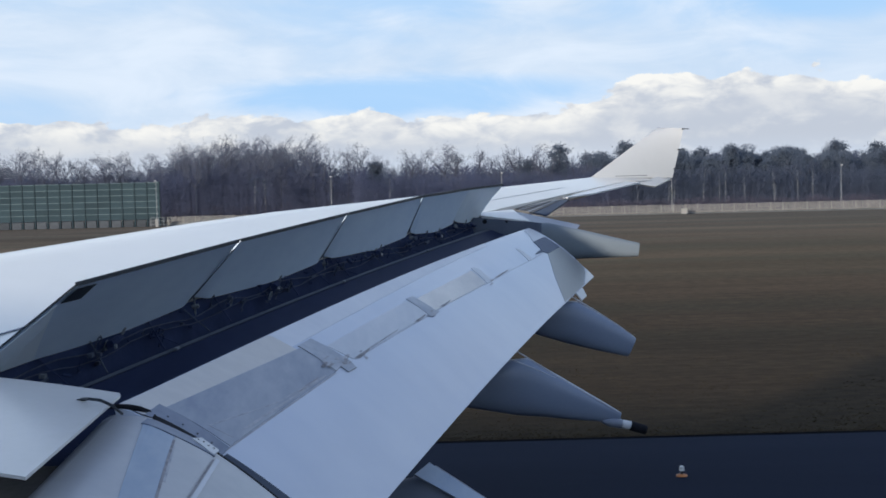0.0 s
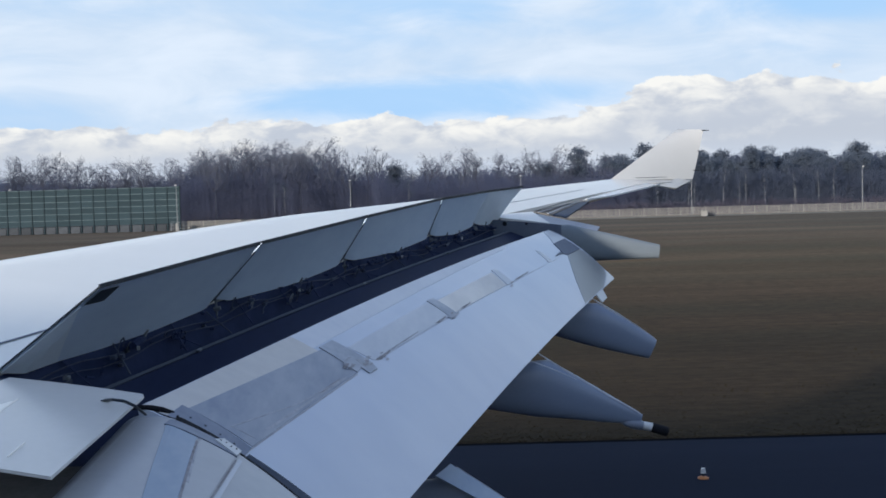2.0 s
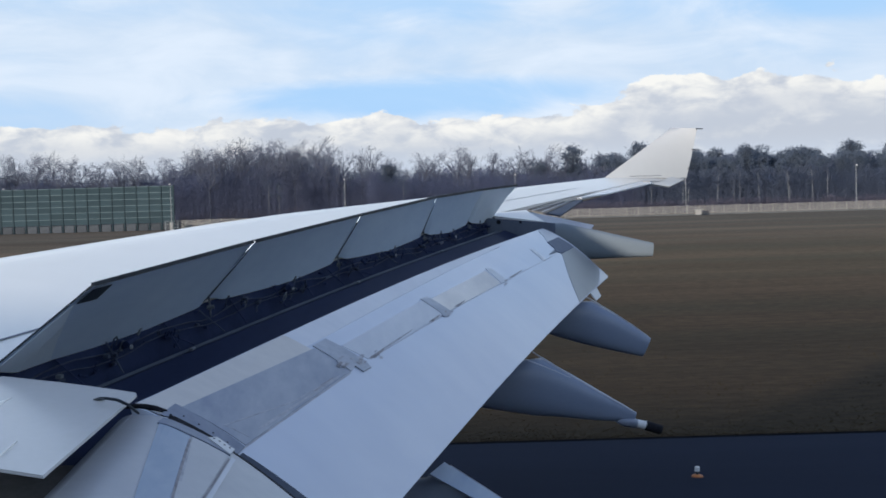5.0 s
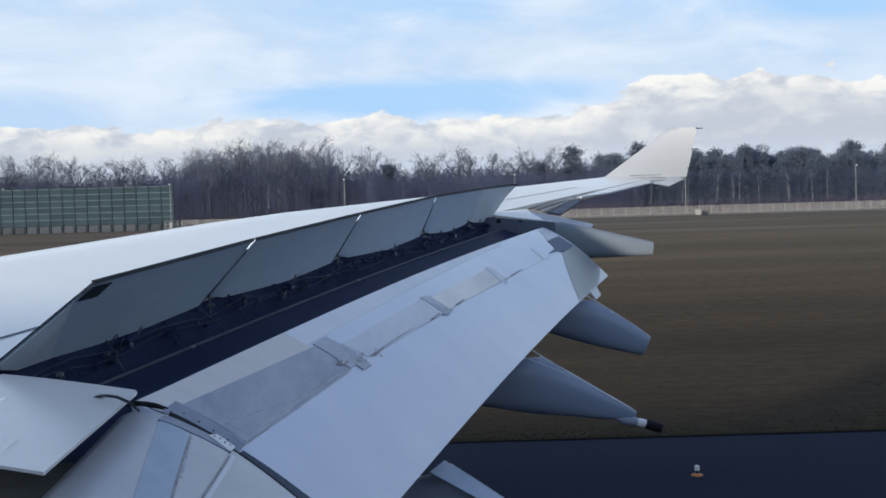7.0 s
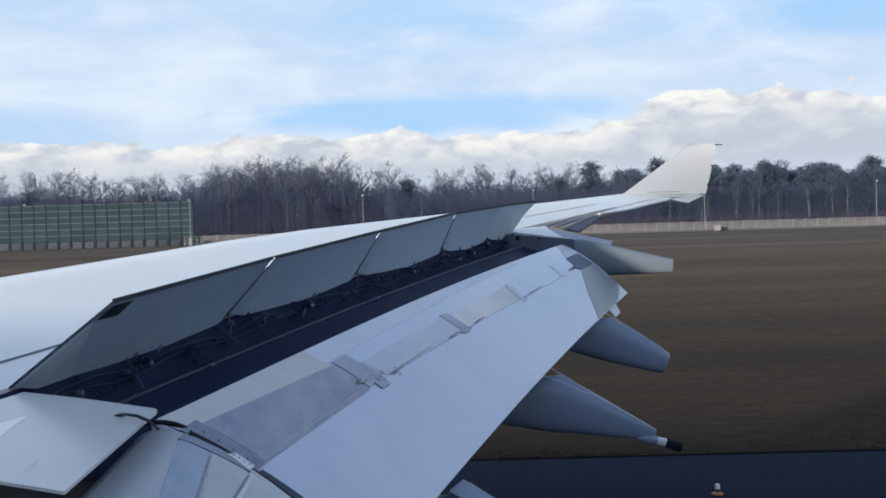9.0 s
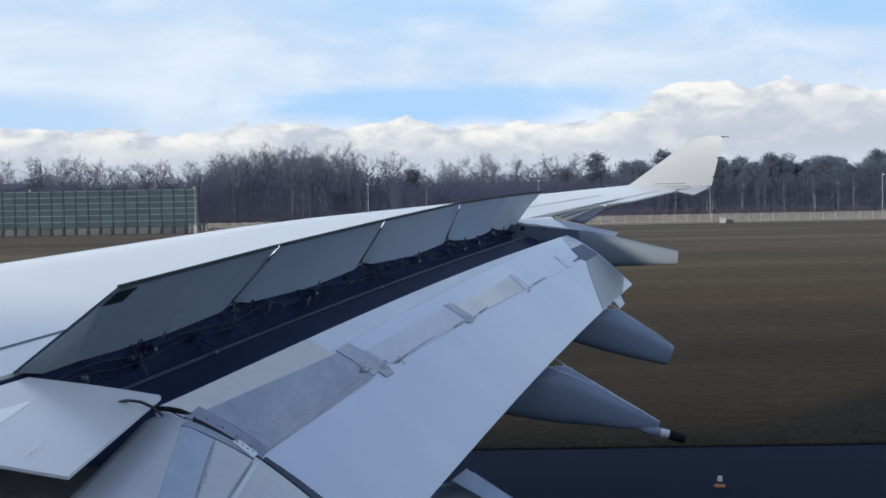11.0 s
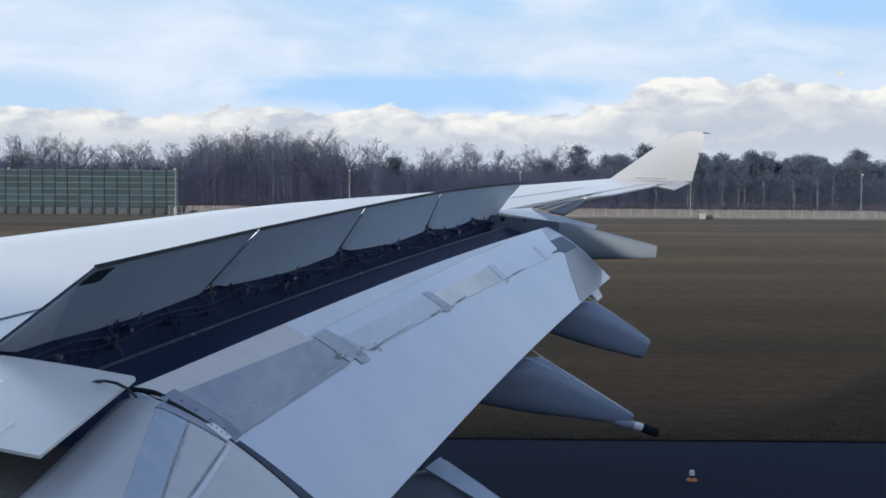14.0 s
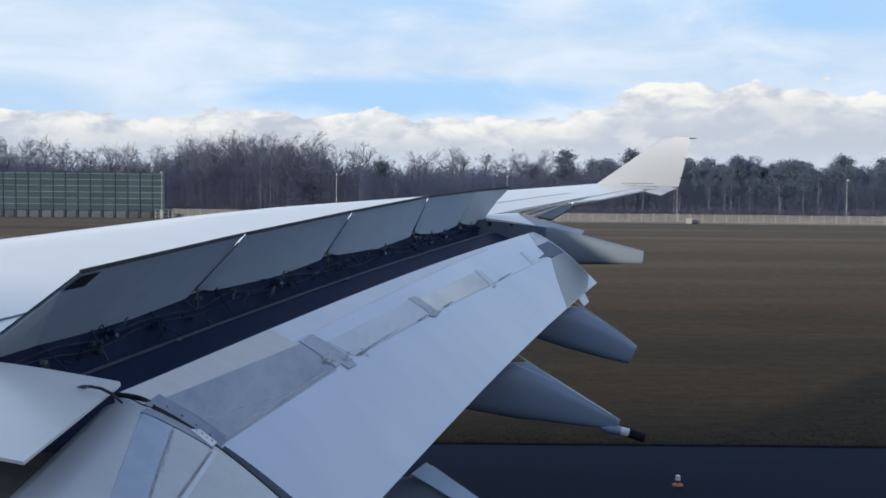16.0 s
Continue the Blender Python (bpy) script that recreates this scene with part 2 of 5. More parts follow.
GREEN = Mat("green_barrier_panel", (0.033, 0.054, 0.066), (0.046, 0.070, 0.083), 0.7, scale=0.4, fine=8, bump=0.1, per_object=0.14, spec=0.06).m
GREENPOST = Mat("dark_barrier_post", (0.024, 0.040, 0.050), (0.040, 0.058, 0.068), 0.6, scale=1, fine=12, bump=0.05, spec=0.06).m
BASEPANEL = Mat("weathered_base_panel", (0.050, 0.058, 0.070), (0.085, 0.093, 0.104), 0.85, scale=1.2, fine=18, bump=0.2, per_object=0.2, spec=0.1).m
RIB = Mat("pale_green_rib", (0.12, 0.165, 0.175), (0.17, 0.215, 0.225), 0.6, scale=0.5, fine=10, bump=0.05, spec=0.1).m
CONCRETE = Mat("concrete", (0.075, 0.08, 0.086), (0.135, 0.14, 0.148), 0.85, scale=1.2, fine=18, bump=0.2, per_object=0.1).m
# Bark, twig, needle and brush colours below carry blue distance haze.
BARK = Mat("hazy_blue_grey_bark", (0.074, 0.084, 0.116), (0.100, 0.110, 0.143), 0.9, scale=0.8, fine=9, bump=0.3, stretch=(1, 1, 0.3), per_object=0.12, spec=0.1).m
TWIG = Mat("hazy_bare_twigs", (0.104, 0.116, 0.156), (0.134, 0.146, 0.188), 0.9, scale=0.3, fine=3, bump=0, per_object=0.12, spec=0.1).m
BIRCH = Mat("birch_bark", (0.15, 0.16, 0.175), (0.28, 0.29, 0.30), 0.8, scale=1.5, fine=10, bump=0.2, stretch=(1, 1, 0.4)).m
NEEDLE = Mat("hazy_pine_needles", (0.117, 0.146, 0.192), (0.153, 0.180, 0.228), 0.8, scale=0.6, fine=5, bump=0, per_object=0.10, spec=0.02).m
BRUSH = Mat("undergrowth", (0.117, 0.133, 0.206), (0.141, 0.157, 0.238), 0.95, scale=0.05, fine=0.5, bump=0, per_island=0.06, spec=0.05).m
SHRUB = Mat("hazy_russet_brush", (0.140, 0.139, 0.191), (0.190, 0.178, 0.231), 0.95, scale=0.08, fine=0.5, bump=0, per_island=0.10, spec=0.05).m
# Darker brush: pine-wood shade is put into the colour too.
PINEBRUSH = Mat("hazy_shaded_pine_brush", (0.111, 0.134, 0.191), (0.139, 0.162, 0.224), 0.95, scale=0.05, fine=0.5, bump=0, per_island=0.06, spec=0.05).m
# Distance haze is put into the hills' blue-grey.
HILL = Mat("hazy_far_hills", (0.13, 0.16, 0.22), (0.17, 0.20, 0.26), 1.0, scale=0.004, fine=0.05, bump=0).m
ORANGE = Mat("orange_paint", (0.40, 0.14, 0.04), (0.54, 0.21, 0.06), 0.5, scale=4, fine=30, bump=0).m


def grass_material():
    k = Mat("winter_grass", (0.059, 0.0395, 0.0205), (0.139, 0.095, 0.054), 0.95, scale=0.05, fine=1.1, bump=0.15, stretch=(0.12, 1, 1), contrast=0.42)
    n, l, nt = k.nt.nodes.new, k.nt.links.new, k.nt
    co = n("ShaderNodeTexCoord")
    mp = n("ShaderNodeMapping")
    mp.inputs["Scale"].default_value = (0.006, 0.085, 1)
    l(co.outputs["Object"], mp.inputs[0])
    t = n("ShaderNodeTexNoise")
    t.inputs["Scale"].default_value, t.inputs["Detail"].default_value = 1.0, 6
    l(mp.outputs[0], t.inputs["Vector"])
    r = n("ShaderNodeMapRange")
    r.inputs[1].default_value, r.inputs[2].default_value = 0.44, 0.66
    l(t.outputs["Fac"], r.inputs[0])
    mx = n("ShaderNodeMix")
    mx.data_type = "RGBA"
    mx.inputs[7].default_value = (0.067, 0.0595, 0.034, 1)
    l(k.col, mx.inputs[6])
    half = n("ShaderNodeMath")
    half.operation = "MULTIPLY"
    half.inputs[1].default_value = 0.72
    l(r.outputs[0], half.inputs[0])
    l(half.outputs[0], mx.inputs[0])
    mp2 = n("ShaderNodeMapping")
    mp2.inputs["Scale"].default_value = (1.3, 2.8, 1)
    l(co.outputs["Object"], mp2.inputs[0])
    grain = n("ShaderNodeTexNoise")
    grain.inputs["Scale"].default_value, grain.inputs["Detail"].default_value, grain.inputs["Roughness"].default_value = 1.0, 6, 0.7
    l(mp2.outputs[0], grain.inputs["Vector"])
    spread = n("ShaderNodeMapRange")
    spread.inputs[1].default_value, spread.inputs[2].default_value = 0.30, 0.70
    spread.inputs[3].default_value, spread.inputs[4].default_value = 0.60, 1.36
    l(grain.outputs["Fac"], spread.inputs[0])
    # shade beside the runway and haze further out, put into the grass colour
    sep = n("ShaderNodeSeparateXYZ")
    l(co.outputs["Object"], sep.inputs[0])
    near_dark = n("ShaderNodeMapRange")
    near_dark.interpolation_type = "SMOOTHSTEP"
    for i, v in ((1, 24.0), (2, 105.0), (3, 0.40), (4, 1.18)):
        near_dark.inputs[i].default_value = v
    l(sep.outputs[1], near_dark.inputs[0])
    dimmed = n("ShaderNodeMath")
    dimmed.operation = "MULTIPLY"
    l(spread.outputs[0], dimmed.inputs[0])
    l(near_dark.outputs[0], dimmed.inputs[1])
    # dry and pale lift and grey the far grass, as haze would
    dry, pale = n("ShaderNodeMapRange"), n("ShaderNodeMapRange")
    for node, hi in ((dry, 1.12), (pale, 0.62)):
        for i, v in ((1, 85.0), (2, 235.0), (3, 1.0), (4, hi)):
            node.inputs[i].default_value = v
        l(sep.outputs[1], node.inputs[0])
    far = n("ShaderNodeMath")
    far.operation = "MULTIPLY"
    l(dimmed.outputs[0], far.inputs[0])
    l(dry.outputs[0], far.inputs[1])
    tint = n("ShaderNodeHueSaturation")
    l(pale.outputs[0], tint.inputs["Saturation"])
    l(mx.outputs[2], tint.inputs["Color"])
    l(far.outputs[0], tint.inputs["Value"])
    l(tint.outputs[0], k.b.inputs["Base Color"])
    k.b.inputs["Specular IOR Level"].default_value = 0.1
    return k.m


ASPHALT.node_tree.nodes["Principled BSDF"].inputs["Specular IOR Level"].default_value = 0.1


def let_through(material, colour, share):
    """Thin leaves and twigs pass a share of the light on."""
    nt = material.node_tree
    shine, both = nt.nodes.new("ShaderNodeBsdfTranslucent"), nt.nodes.new("ShaderNodeMixShader")
    shine.inputs["Color"].default_value = (*colour, 1)
    both.inputs[0].default_value = share
    nt.links.new(nt.nodes["Principled BSDF"].outputs[0], both.inputs[1])
    nt.links.new(shine.outputs[0], both.inputs[2])
    nt.links.new(both.outputs[0], nt.nodes["Material Output"].inputs["Surface"])


GRASS = grass_material()

# ---------------------------------------------------------------- mesh helpers


def mesh_object(name, verts, faces, material, parent=None, label="", smooth=False):
    me = bpy.data.meshes.new(name)
    me.from_pydata([tuple(v) for v in verts], [], faces)
    me.materials.append(material)
    if smooth:
        me.polygons.foreach_set("use_smooth", [True] * len(me.polygons))
    me.update()
    ob = new(name, me)
    if parent is not None:
        ob.parent = parent
    if label:
        tagged(ob, label)
    return ob


def part(name, bm, material, parent=None, label="", smooth=False):
    bmesh.ops.recalc_face_normals(bm, faces=bm.faces)
    me = bpy.data.meshes.new(name)
    bm.to_mesh(me)
    bm.free()
    me.materials.append(material)
    if smooth:
        me.polygons.foreach_set("use_smooth", [True] * len(me.polygons))
    ob = new(name, me)
    if parent is not None:
        ob.parent = parent
    if label:
        tagged(ob, label)
    return ob


def box(bm, lo, hi, bevel=0.0):
    r = bmesh.ops.create_cube(bm, size=1.0)
    vs = r["verts"]
    for v in vs:
        v.co = Vector([lo[i] + (v.co[i] + 0.5) * (hi[i] - lo[i]) for i in range(3)])
    if bevel:
        es = {e for v in vs for e in v.link_edges}
        bmesh.ops.bevel(bm, geom=list(es), offset=bevel, segments=1, affect="EDGES")


def beam(bm, a, b, w, h, up=(0, 0, 1)):
    """A bar of width w and height h from a to b."""
    a, b, up = Vector(a), Vector(b), Vector(up)
    d = (b - a).normalized()
    s = d.cross(up).normalized()
    u = s.cross(d)
    vs = [bm.verts.new(p + s * (w / 2 * i) + u * (h / 2 * j)) for p in (a, b) for i, j in ((-1, -1), (1, -1), (1, 1), (-1, 1))]
    for q in ((0, 1, 2, 3), (7, 6, 5, 4), (0, 4, 5, 1), (1, 5, 6, 2), (2, 6, 7, 3), (3, 7, 4, 0)):
        bm.faces.new([vs[i] for i in q])


def tube(bm, pts, radii, sides=8, squash=1.0):
    """A capped tube along pts."""
    pts = [Vector(p) for p in pts]
    rings = []
    for i, p in enumerate(pts):
        d = (pts[min(i + 1, len(pts) - 1)] - pts[max(i - 1, 0)]).normalized()
        s = d.cross(Vector((0, 0, 1)) if abs(d.z) < 0.95 else Vector((1, 0, 0))).normalized()
        u = s.cross(d)
        r = radii[i] if hasattr(radii, "__len__") else radii
        rings.append([bm.verts.new(p + s * (r * squash * math.cos(k * math.tau / sides)) + u * (r * math.sin(k * math.tau / sides))) for k in range(sides)])
    for r0, r1 in zip(rings, rings[1:]):
        for k in range(sides):
            bm.faces.new((r0[k], r0[(k + 1) % sides], r1[(k + 1) % sides], r1[k]))
    bm.faces.new(rings[0][::-1])
    bm.faces.new(rings[-1])


def plate(bm, fn, nu, nv, thick):
    """A closed plate: fn(u, v) gives its upper side, thick metres deep."""
    top = [[Vector(fn(i / nu, j / nv)) for j in range(nv + 1)] for i in range(nu + 1)]
    nrm = (top[nu][0] - top[0][0]).cross(top[0][nv] - top[0][0]).normalized()
    if nrm.z < 0:
        nrm = -nrm
    tv = [[bm.verts.new(p) for p in row] for row in top]
    bv = [[bm.verts.new(p - nrm * thick) for p in row] for row in top]
    for i in range(nu):
        for j in range(nv):
            bm.faces.new((tv[i][j], tv[i + 1][j], tv[i + 1][j + 1], tv[i][j + 1]))
            bm.faces.new((bv[i][j], bv[i][j + 1], bv[i + 1][j + 1], bv[i + 1][j]))
    rim = [(i, 0) for i in range(nu)] + [(nu, j) for j in range(nv)] + [(i, nv) for i in range(nu, 0, -1)] + [(0, j) for j in range(nv, 0, -1)]
    for (i, j), (k, m) in zip(rim, rim[1:] + rim[:1]):
        bm.faces.new((tv[i][j], bv[i][j], bv[k][m], tv[k][m]))


def lerp(a, b, f):
    return Vector(a) + (Vector(b) - Vector(a)) * f


# ---------------------------------------------------------------- ground and runway
RUNWAY_EDGE = 26.35
g = bmesh.new()
bmesh.ops.create_grid(g, x_segments=60, y_segments=60, size=1.0)
for v in g.verts:
    x, y = v.co.x, v.co.y
    v.co = (4500 * x * abs(x), 4500 * y * abs(y), -0.06)
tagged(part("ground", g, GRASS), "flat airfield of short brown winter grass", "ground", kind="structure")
g = bmesh.new()
plate(g, lambda u, v: (-1500 + 3000 * u, -34 + (34 + RUNWAY_EDGE) * v, 0.0), 60, 6, 0.2)
tagged(part("runway", g, ASPHALT), "dark blue-black asphalt runway with a straight edge", "runway", kind="structure")
g = bmesh.new()
plate(g, lambda u, v: (-1500 + 3000 * u, RUNWAY_EDGE + 0.002 + 0.42 * v, -0.045), 40, 1, 0.1)
tagged(part("verge", g, VERGE), "narrow near-black strip at the runway edge", "verge", kind="structure")

# ---------------------------------------------------------------- airliner
plane = tagged(new("airliner"), "white and grey airliner with raised spoilers and lowered flaps", "aircraft")
plane.location = (0, 0, 0)


def bow(y):
    return 0.07 * math.sin(math.pi * min(max((y - 9.5) / 11.0, 0), 1))


def hinge(y):
    """The spoilers' hinge line on the upper side of the wing."""
    return Vector((-3.76 + 0.4219 * (y - 9.53), y, 3.61 + 0.0875 * y + bow(y)))


def crest(y):
    """The highest line of the wing, ahead of the hinge line."""
    z = 5.20 + (y - 12.84) * 0.0841 if y < 17 else 5.55 + (y - 17) * 0.051
    return Vector((3.89 - 0.62 * (27 - y), y, z - 0.03 * min(1.0, max(0.0, (17 - y) / 4))))


def lead(y):
    c = crest(y)
    back = 0.55 + 0.11 * (27 - y)
    return Vector((c.x - back, y, c.z - 0.14 - 0.028 * (27 - y)))


def rear(y):
    """The rear edge of the fixed upper skin: the hinge line, then the fixed trailing edge beyond the flap."""
    if y <= 20.5:
        return hinge(y)
    f = (y - 20.5) / 7.0
    return lerp((0.86, 20.5, 5.41), (4.90, 27.5, 5.99), f)


def build_wing():
    ys = [-1.5, 2, 5, 7, 9, 9.53, 11, 12.3, 13.5, 15, 16.3, 17.7, 19.1, 20.0, 20.5, 22, 23.5, 25, 26.2, 27.2]
    n_top, n_bot = 14, 6
    verts, faces = [], []
    for y in ys:
        L, C, R = lead(y), crest(y), rear(y)
        ring = []
        for k in range(5):                                   # nose
            f = k / 5
            ring.append(Vector((L.x + (C.x - L.x) * (1 - math.cos(f * math.pi / 2)), y, L.z + (C.z - L.z) * math.sin(f * math.pi / 2))))
        for k in range(n_top - 4):                           # crest to rear edge
            f = k / (n_top - 5)
            ring.append(Vector((C.x + (R.x - C.x) * f, y, C.z + (R.z - C.z) * (0.80 * f + 0.20 * f * f))))
        deep = 0.16 + 0.021 * (27.3 - y)
        ring.append(R + Vector((0.0, 0, -deep * 0.55)))
        for k in range(n_bot):
            f = (k + 1) / (n_bot + 1)
            ring.append(lerp(R + Vector((0, 0, -deep * 0.55)), L, f) + Vector((0, 0, -deep * math.sin(f * math.pi))))
        verts += ring
    m = len(verts) // len(ys)
    for i in range(len(ys) - 1):
        for k in range(m):
            a, b = i * m + k, i * m + (k + 1) % m
            faces.append((a, b, b + m, a + m))
    faces += [tuple(range(m))[::-1], tuple(range(len(verts) - m, len(verts)))]
    w = mesh_object("wing", verts, faces, WINGTOP, plane, "white upper wing skin with faint panel lines")
    bm = bmesh.new()
    bm.from_mesh(w.data)
    bmesh.ops.recalc_face_normals(bm, faces=bm.faces)
    bm.to_mesh(w.data)
    bm.free()
    for p in w.data.polygons:
        p.use_smooth = len(p.vertices) == 4
    w.data.set_sharp_from_angle(angle=radians(40))
    return w


def top_point(y, f, lift=0.004):
    C, R = crest(y), rear(y)
    return Vector((C.x + (R.x - C.x) * f, y, C.z + (R.z - C.z) * (0.80 * f + 0.20 * f * f) + lift))


def ribbon(bm, pts, w, thick=0.004):
    """A thin flat strip along pts, lying in the skin."""
    pts = [Vector(p) for p in pts]
    prev = None
    for i, p in enumerate(pts):
        d = (pts[min(i + 1, len(pts) - 1)] - pts[max(i - 1, 0)]).normalized()
        s = d.cross(Vector((0, 0, 1))).normalized() * (w / 2)
        row = [bm.verts.new(p + q) for q in (s, -s, -s - Vector((0, 0, thick)), s - Vector((0, 0, thick)))]
        if prev:
            for a in range(4):
                bm.faces.new((prev[a], prev[(a + 1) % 4], row[(a + 1) % 4], row[a]))
        else:
            bm.faces.new(row)
        prev = row
    bm.faces.new(prev[::-1])


wing = build_wing()
for ya, yb, fa, fb, w in ((7.5, 12.2, 0.83, 0.83, 0.040), (20.6, 24.6, 0.62, 0.60, 0.012)):
    g = bmesh.new()
    ribbon(g, [top_point(ya + (yb - ya) * i / 12, fa + (fb - fa) * i / 12, 0.006) for i in range(13)], w)
    part("panel_seam", g, BRACKETDARK if ya < 8 else SEALPALE, wing, "sealed skin joint")
# spoilers: five raised plates, each with a dark tip edge, a pale end and brackets
SPOILER_Y = (9.45, 12.32, 15.05, 17.65, 19.35, 20.48)
TIP_Y = (9.25, 12.06, 14.75, 17.40, 19.15, 20.30)
TIP_X = (-2.83, -1.97, -1.04, -0.08, 0.70, 1.33)
TIP_Z = (5.15, 5.36, 5.56, 5.75, 5.85, 5.91)


def tip(i, f):
    return lerp((TIP_X[i], TIP_Y[i], TIP_Z[i]), (TIP_X[i + 1], TIP_Y[i + 1], TIP_Z[i + 1]), f)


for i in range(5):
    gap = 0.0016
    spoiler = None

    def face(u, v, i=i):
        # the outer tip corner is cut back, so that the wing shows through
        f = gap + (1 - 2 * gap) * u * (1 - (0.011, 0.007, 0.004, 0.0, 0.0)[i] * min(1.0, max(0.0, (v - 0.82) / 0.04)))
        a = hinge(SPOILER_Y[i] + (SPOILER_Y[i + 1] - SPOILER_Y[i]) * f)
        # the lower side swells towards the hinge
        return lerp(a, tip(i, f), v)

    def under(u, v, i=i):
        a = face(u, v)
        aft = Vector((0.66, -0.2, -0.70))
        swell = min(1.0, min(u, 1 - u) / 0.07)
        return a + aft * (0.010 + 0.085 * swell * max(0.0, 1 - v) ** 1.4)

    g = bmesh.new()
    nu, nv = 48, 15
    top = [[g.verts.new(face(a / nu, b / nv)) for b in range(nv + 1)] for a in range(nu + 1)]
    # the root edge of the underside is cut in shallow scallops round the hinge fittings
    low = []
    for a in range(nu + 1):
        row = []
        for b in range(nv + 1):
            v = b / nv
            if b == 0:
                u = a / nu
                v = 0.07 - 0.135 * min(u / 0.56, (1 - u) / 0.44) ** 0.75 - 0.05 * max(0.0, 1 - abs(u - 0.56) / 0.03)
            row.append(g.verts.new(under(a / nu, v)))
        low.append(row)
    for a in range(nu):
        for b in range(nv):
            g.faces.new((top[a][b], top[a + 1][b], top[a + 1][b + 1], top[a][b + 1]))
            g.faces.new((low[a][b], low[a][b + 1], low[a + 1][b + 1], low[a + 1][b]))
    rim = [(a, 0) for a in range(nu)] + [(nu, b) for b in range(nv)] + [(a, nv) for a in range(nu, 0, -1)] + [(0, b) for b in range(nv, 0, -1)]
    for (a, b), (c, d) in zip(rim, rim[1:] + rim[:1]):
        g.faces.new((top[a][b], low[a][b], low[c][d], top[c][d]))
    spoiler = part("spoiler", g, UNDER if i < 4 else UNDERLIT, plane, "raised spoiler plate showing its grey underside")
    g = bmesh.new()
    for a in range(nu):
        p, q = face(a / nu, 1.0), face((a + 1) / nu, 1.0)
        beam(g, p, q, 0.022, 0.034)
    part("edge_strip", g, EDGE, spoiler, "dark strip along the spoiler tip edge")
    if i < 3:
        g = bmesh.new()
        off = Vector((0.010, -0.003, -0.010))
        along = [under(0.996, 0.03 + 0.85 * k / 8) + off for k in range(9)]
        for k, (p, q) in enumerate(zip(along, along[1:])):
            beam(g, p, q, 0.050 - 0.012 * i - 0.002 * k + (0.075, 0.035, 0.012)[min(k, 2)], 0.006, (0.7, 0, -0.7))
        part("end_seal", g, GAPSEAL, spoiler, "dark rubber seal along the joint")
    if i:
        # forked hinge post below the joint between two plates
        g = bmesh.new()
        p = under(0.004, 0.02)
        for dx, w in ((-0.045, 0.012), (0.04, 0.016)):
            beam(g, p + Vector((dx * 0.4, 0, 0.10)), p + Vector((dx, 0.0, -0.10)), w, 0.03, (0, 1, 0))
            beam(g, p + Vector((dx, 0.0, -0.10)), p + Vector((dx * 0.8, 0.02, -0.22)), w, 0.022, (0, 1, 0))
        tube(g, [p + Vector((-0.09, 0, -0.11)), p + Vector((0.08, 0, -0.08))], 0.022, 8)
        part("hinge_post", g, FITTING, spoiler, "forked blue-grey hinge post")
    g = bmesh.new()
    base = under(0.57, -0.06)
    tube(g, [base + Vector((-0.055, 0.02, 0.045)), base + Vector((-0.02, 0.0, -0.005)), base + Vector((0.0, 0.0, -0.035))], [0.05, 0.036, 0.014], 9)
    part("hinge_fitting", g, FITTING, spoiler, "drop-shaped hinge fitting")
    # actuator: a lying cylinder with its rod and an eye end
    h = hinge(SPOILER_Y[i] + (SPOILER_Y[i + 1] - SPOILER_Y[i]) * 0.57)
    g = bmesh.new()
    tube(g, [h + Vector((0.08, -0.25, -0.15)), h + Vector((0.085, -0.05, -0.14)), h + Vector((0.09, 0.12, -0.13))], [0.035, 0.042, 0.03], 10)
    actuator = part("actuator", g, CAVITY, spoiler)
    g = bmesh.new()
    tube(g, [h + Vector((0.09, 0.10, -0.13)), under(0.62, 0.02)], 0.014, 7)
    part("rod", g, FITTING, actuator)
    g = bmesh.new()
    tube(g, [h + Vector((0.13, -0.27, -0.17)), h + Vector((0.15, -0.27, -0.17))], 0.022, 10)
    part("eye_bolt", g, STEEL, actuator, "small bright bolt")
    if i == 0:
        g = bmesh.new()
        plate(g, lambda u, v: under(0.015 + 0.09 * u, 0.80 + 0.16 * v) + Vector((0.012, 0, -0.008)), 3, 2, 0.006)
        part("rub_patch", g, EDGE, spoiler, "dark patch at the inner tip corner")
        # bounced light at the inner end, put in as a lighter facet
        g = bmesh.new()
        plate(g, lambda u, v: under(0.004 + (0.20 - 0.19 * v) * u, 0.02 + 0.76 * v) + Vector((0.006 + 0.012 * (1 - u), -0.010 * (1 - u), -0.004)), 6, 8, 0.004)
        part("end_facet", g, UNDERLIT, spoiler, "bevelled inner end, painted lighter for bounced light")
        g = bmesh.new()
        rim_line = [lerp(face(0, k / 12), under(0, k / 12), 0.5) for k in range(13)]
        for p, q in zip(rim_line, rim_line[1:]):
            beam(g, p, q, 0.008, 0.016, (0.66, -0.2, -0.70))
        part("end_strip", g, EDGE, spoiler, "dark rubbed strip along the inner end")

# the retracted inner spoiler
g = bmesh.new()


def inner_panel(u, v, lift=0.0):
    p, q = (0.03 - (1 - u)) / 0.03, (0.035 - (1 - v)) / 0.035
    if p > 0 and q > 0:
        u, v = 0.97 + 0.03 * p * math.sqrt(1 - q * q / 2), 0.965 + 0.035 * q * math.sqrt(1 - p * p / 2)
    return lerp(lerp((-4.35, 7.65, 4.27), (-2.42, 6.80, 4.192), v), lerp((-3.62, 9.33, 4.418), (-2.345, 8.70, 4.354), v), u) + Vector((0, 0, 0.008 * math.sin(v * math.pi) + lift))


plate(g, inner_panel, 60, 60, 0.022)
inner = part("spoiler", g, INNERPANEL, plane, "closed white inner spoiler lying flat")
g = bmesh.new()
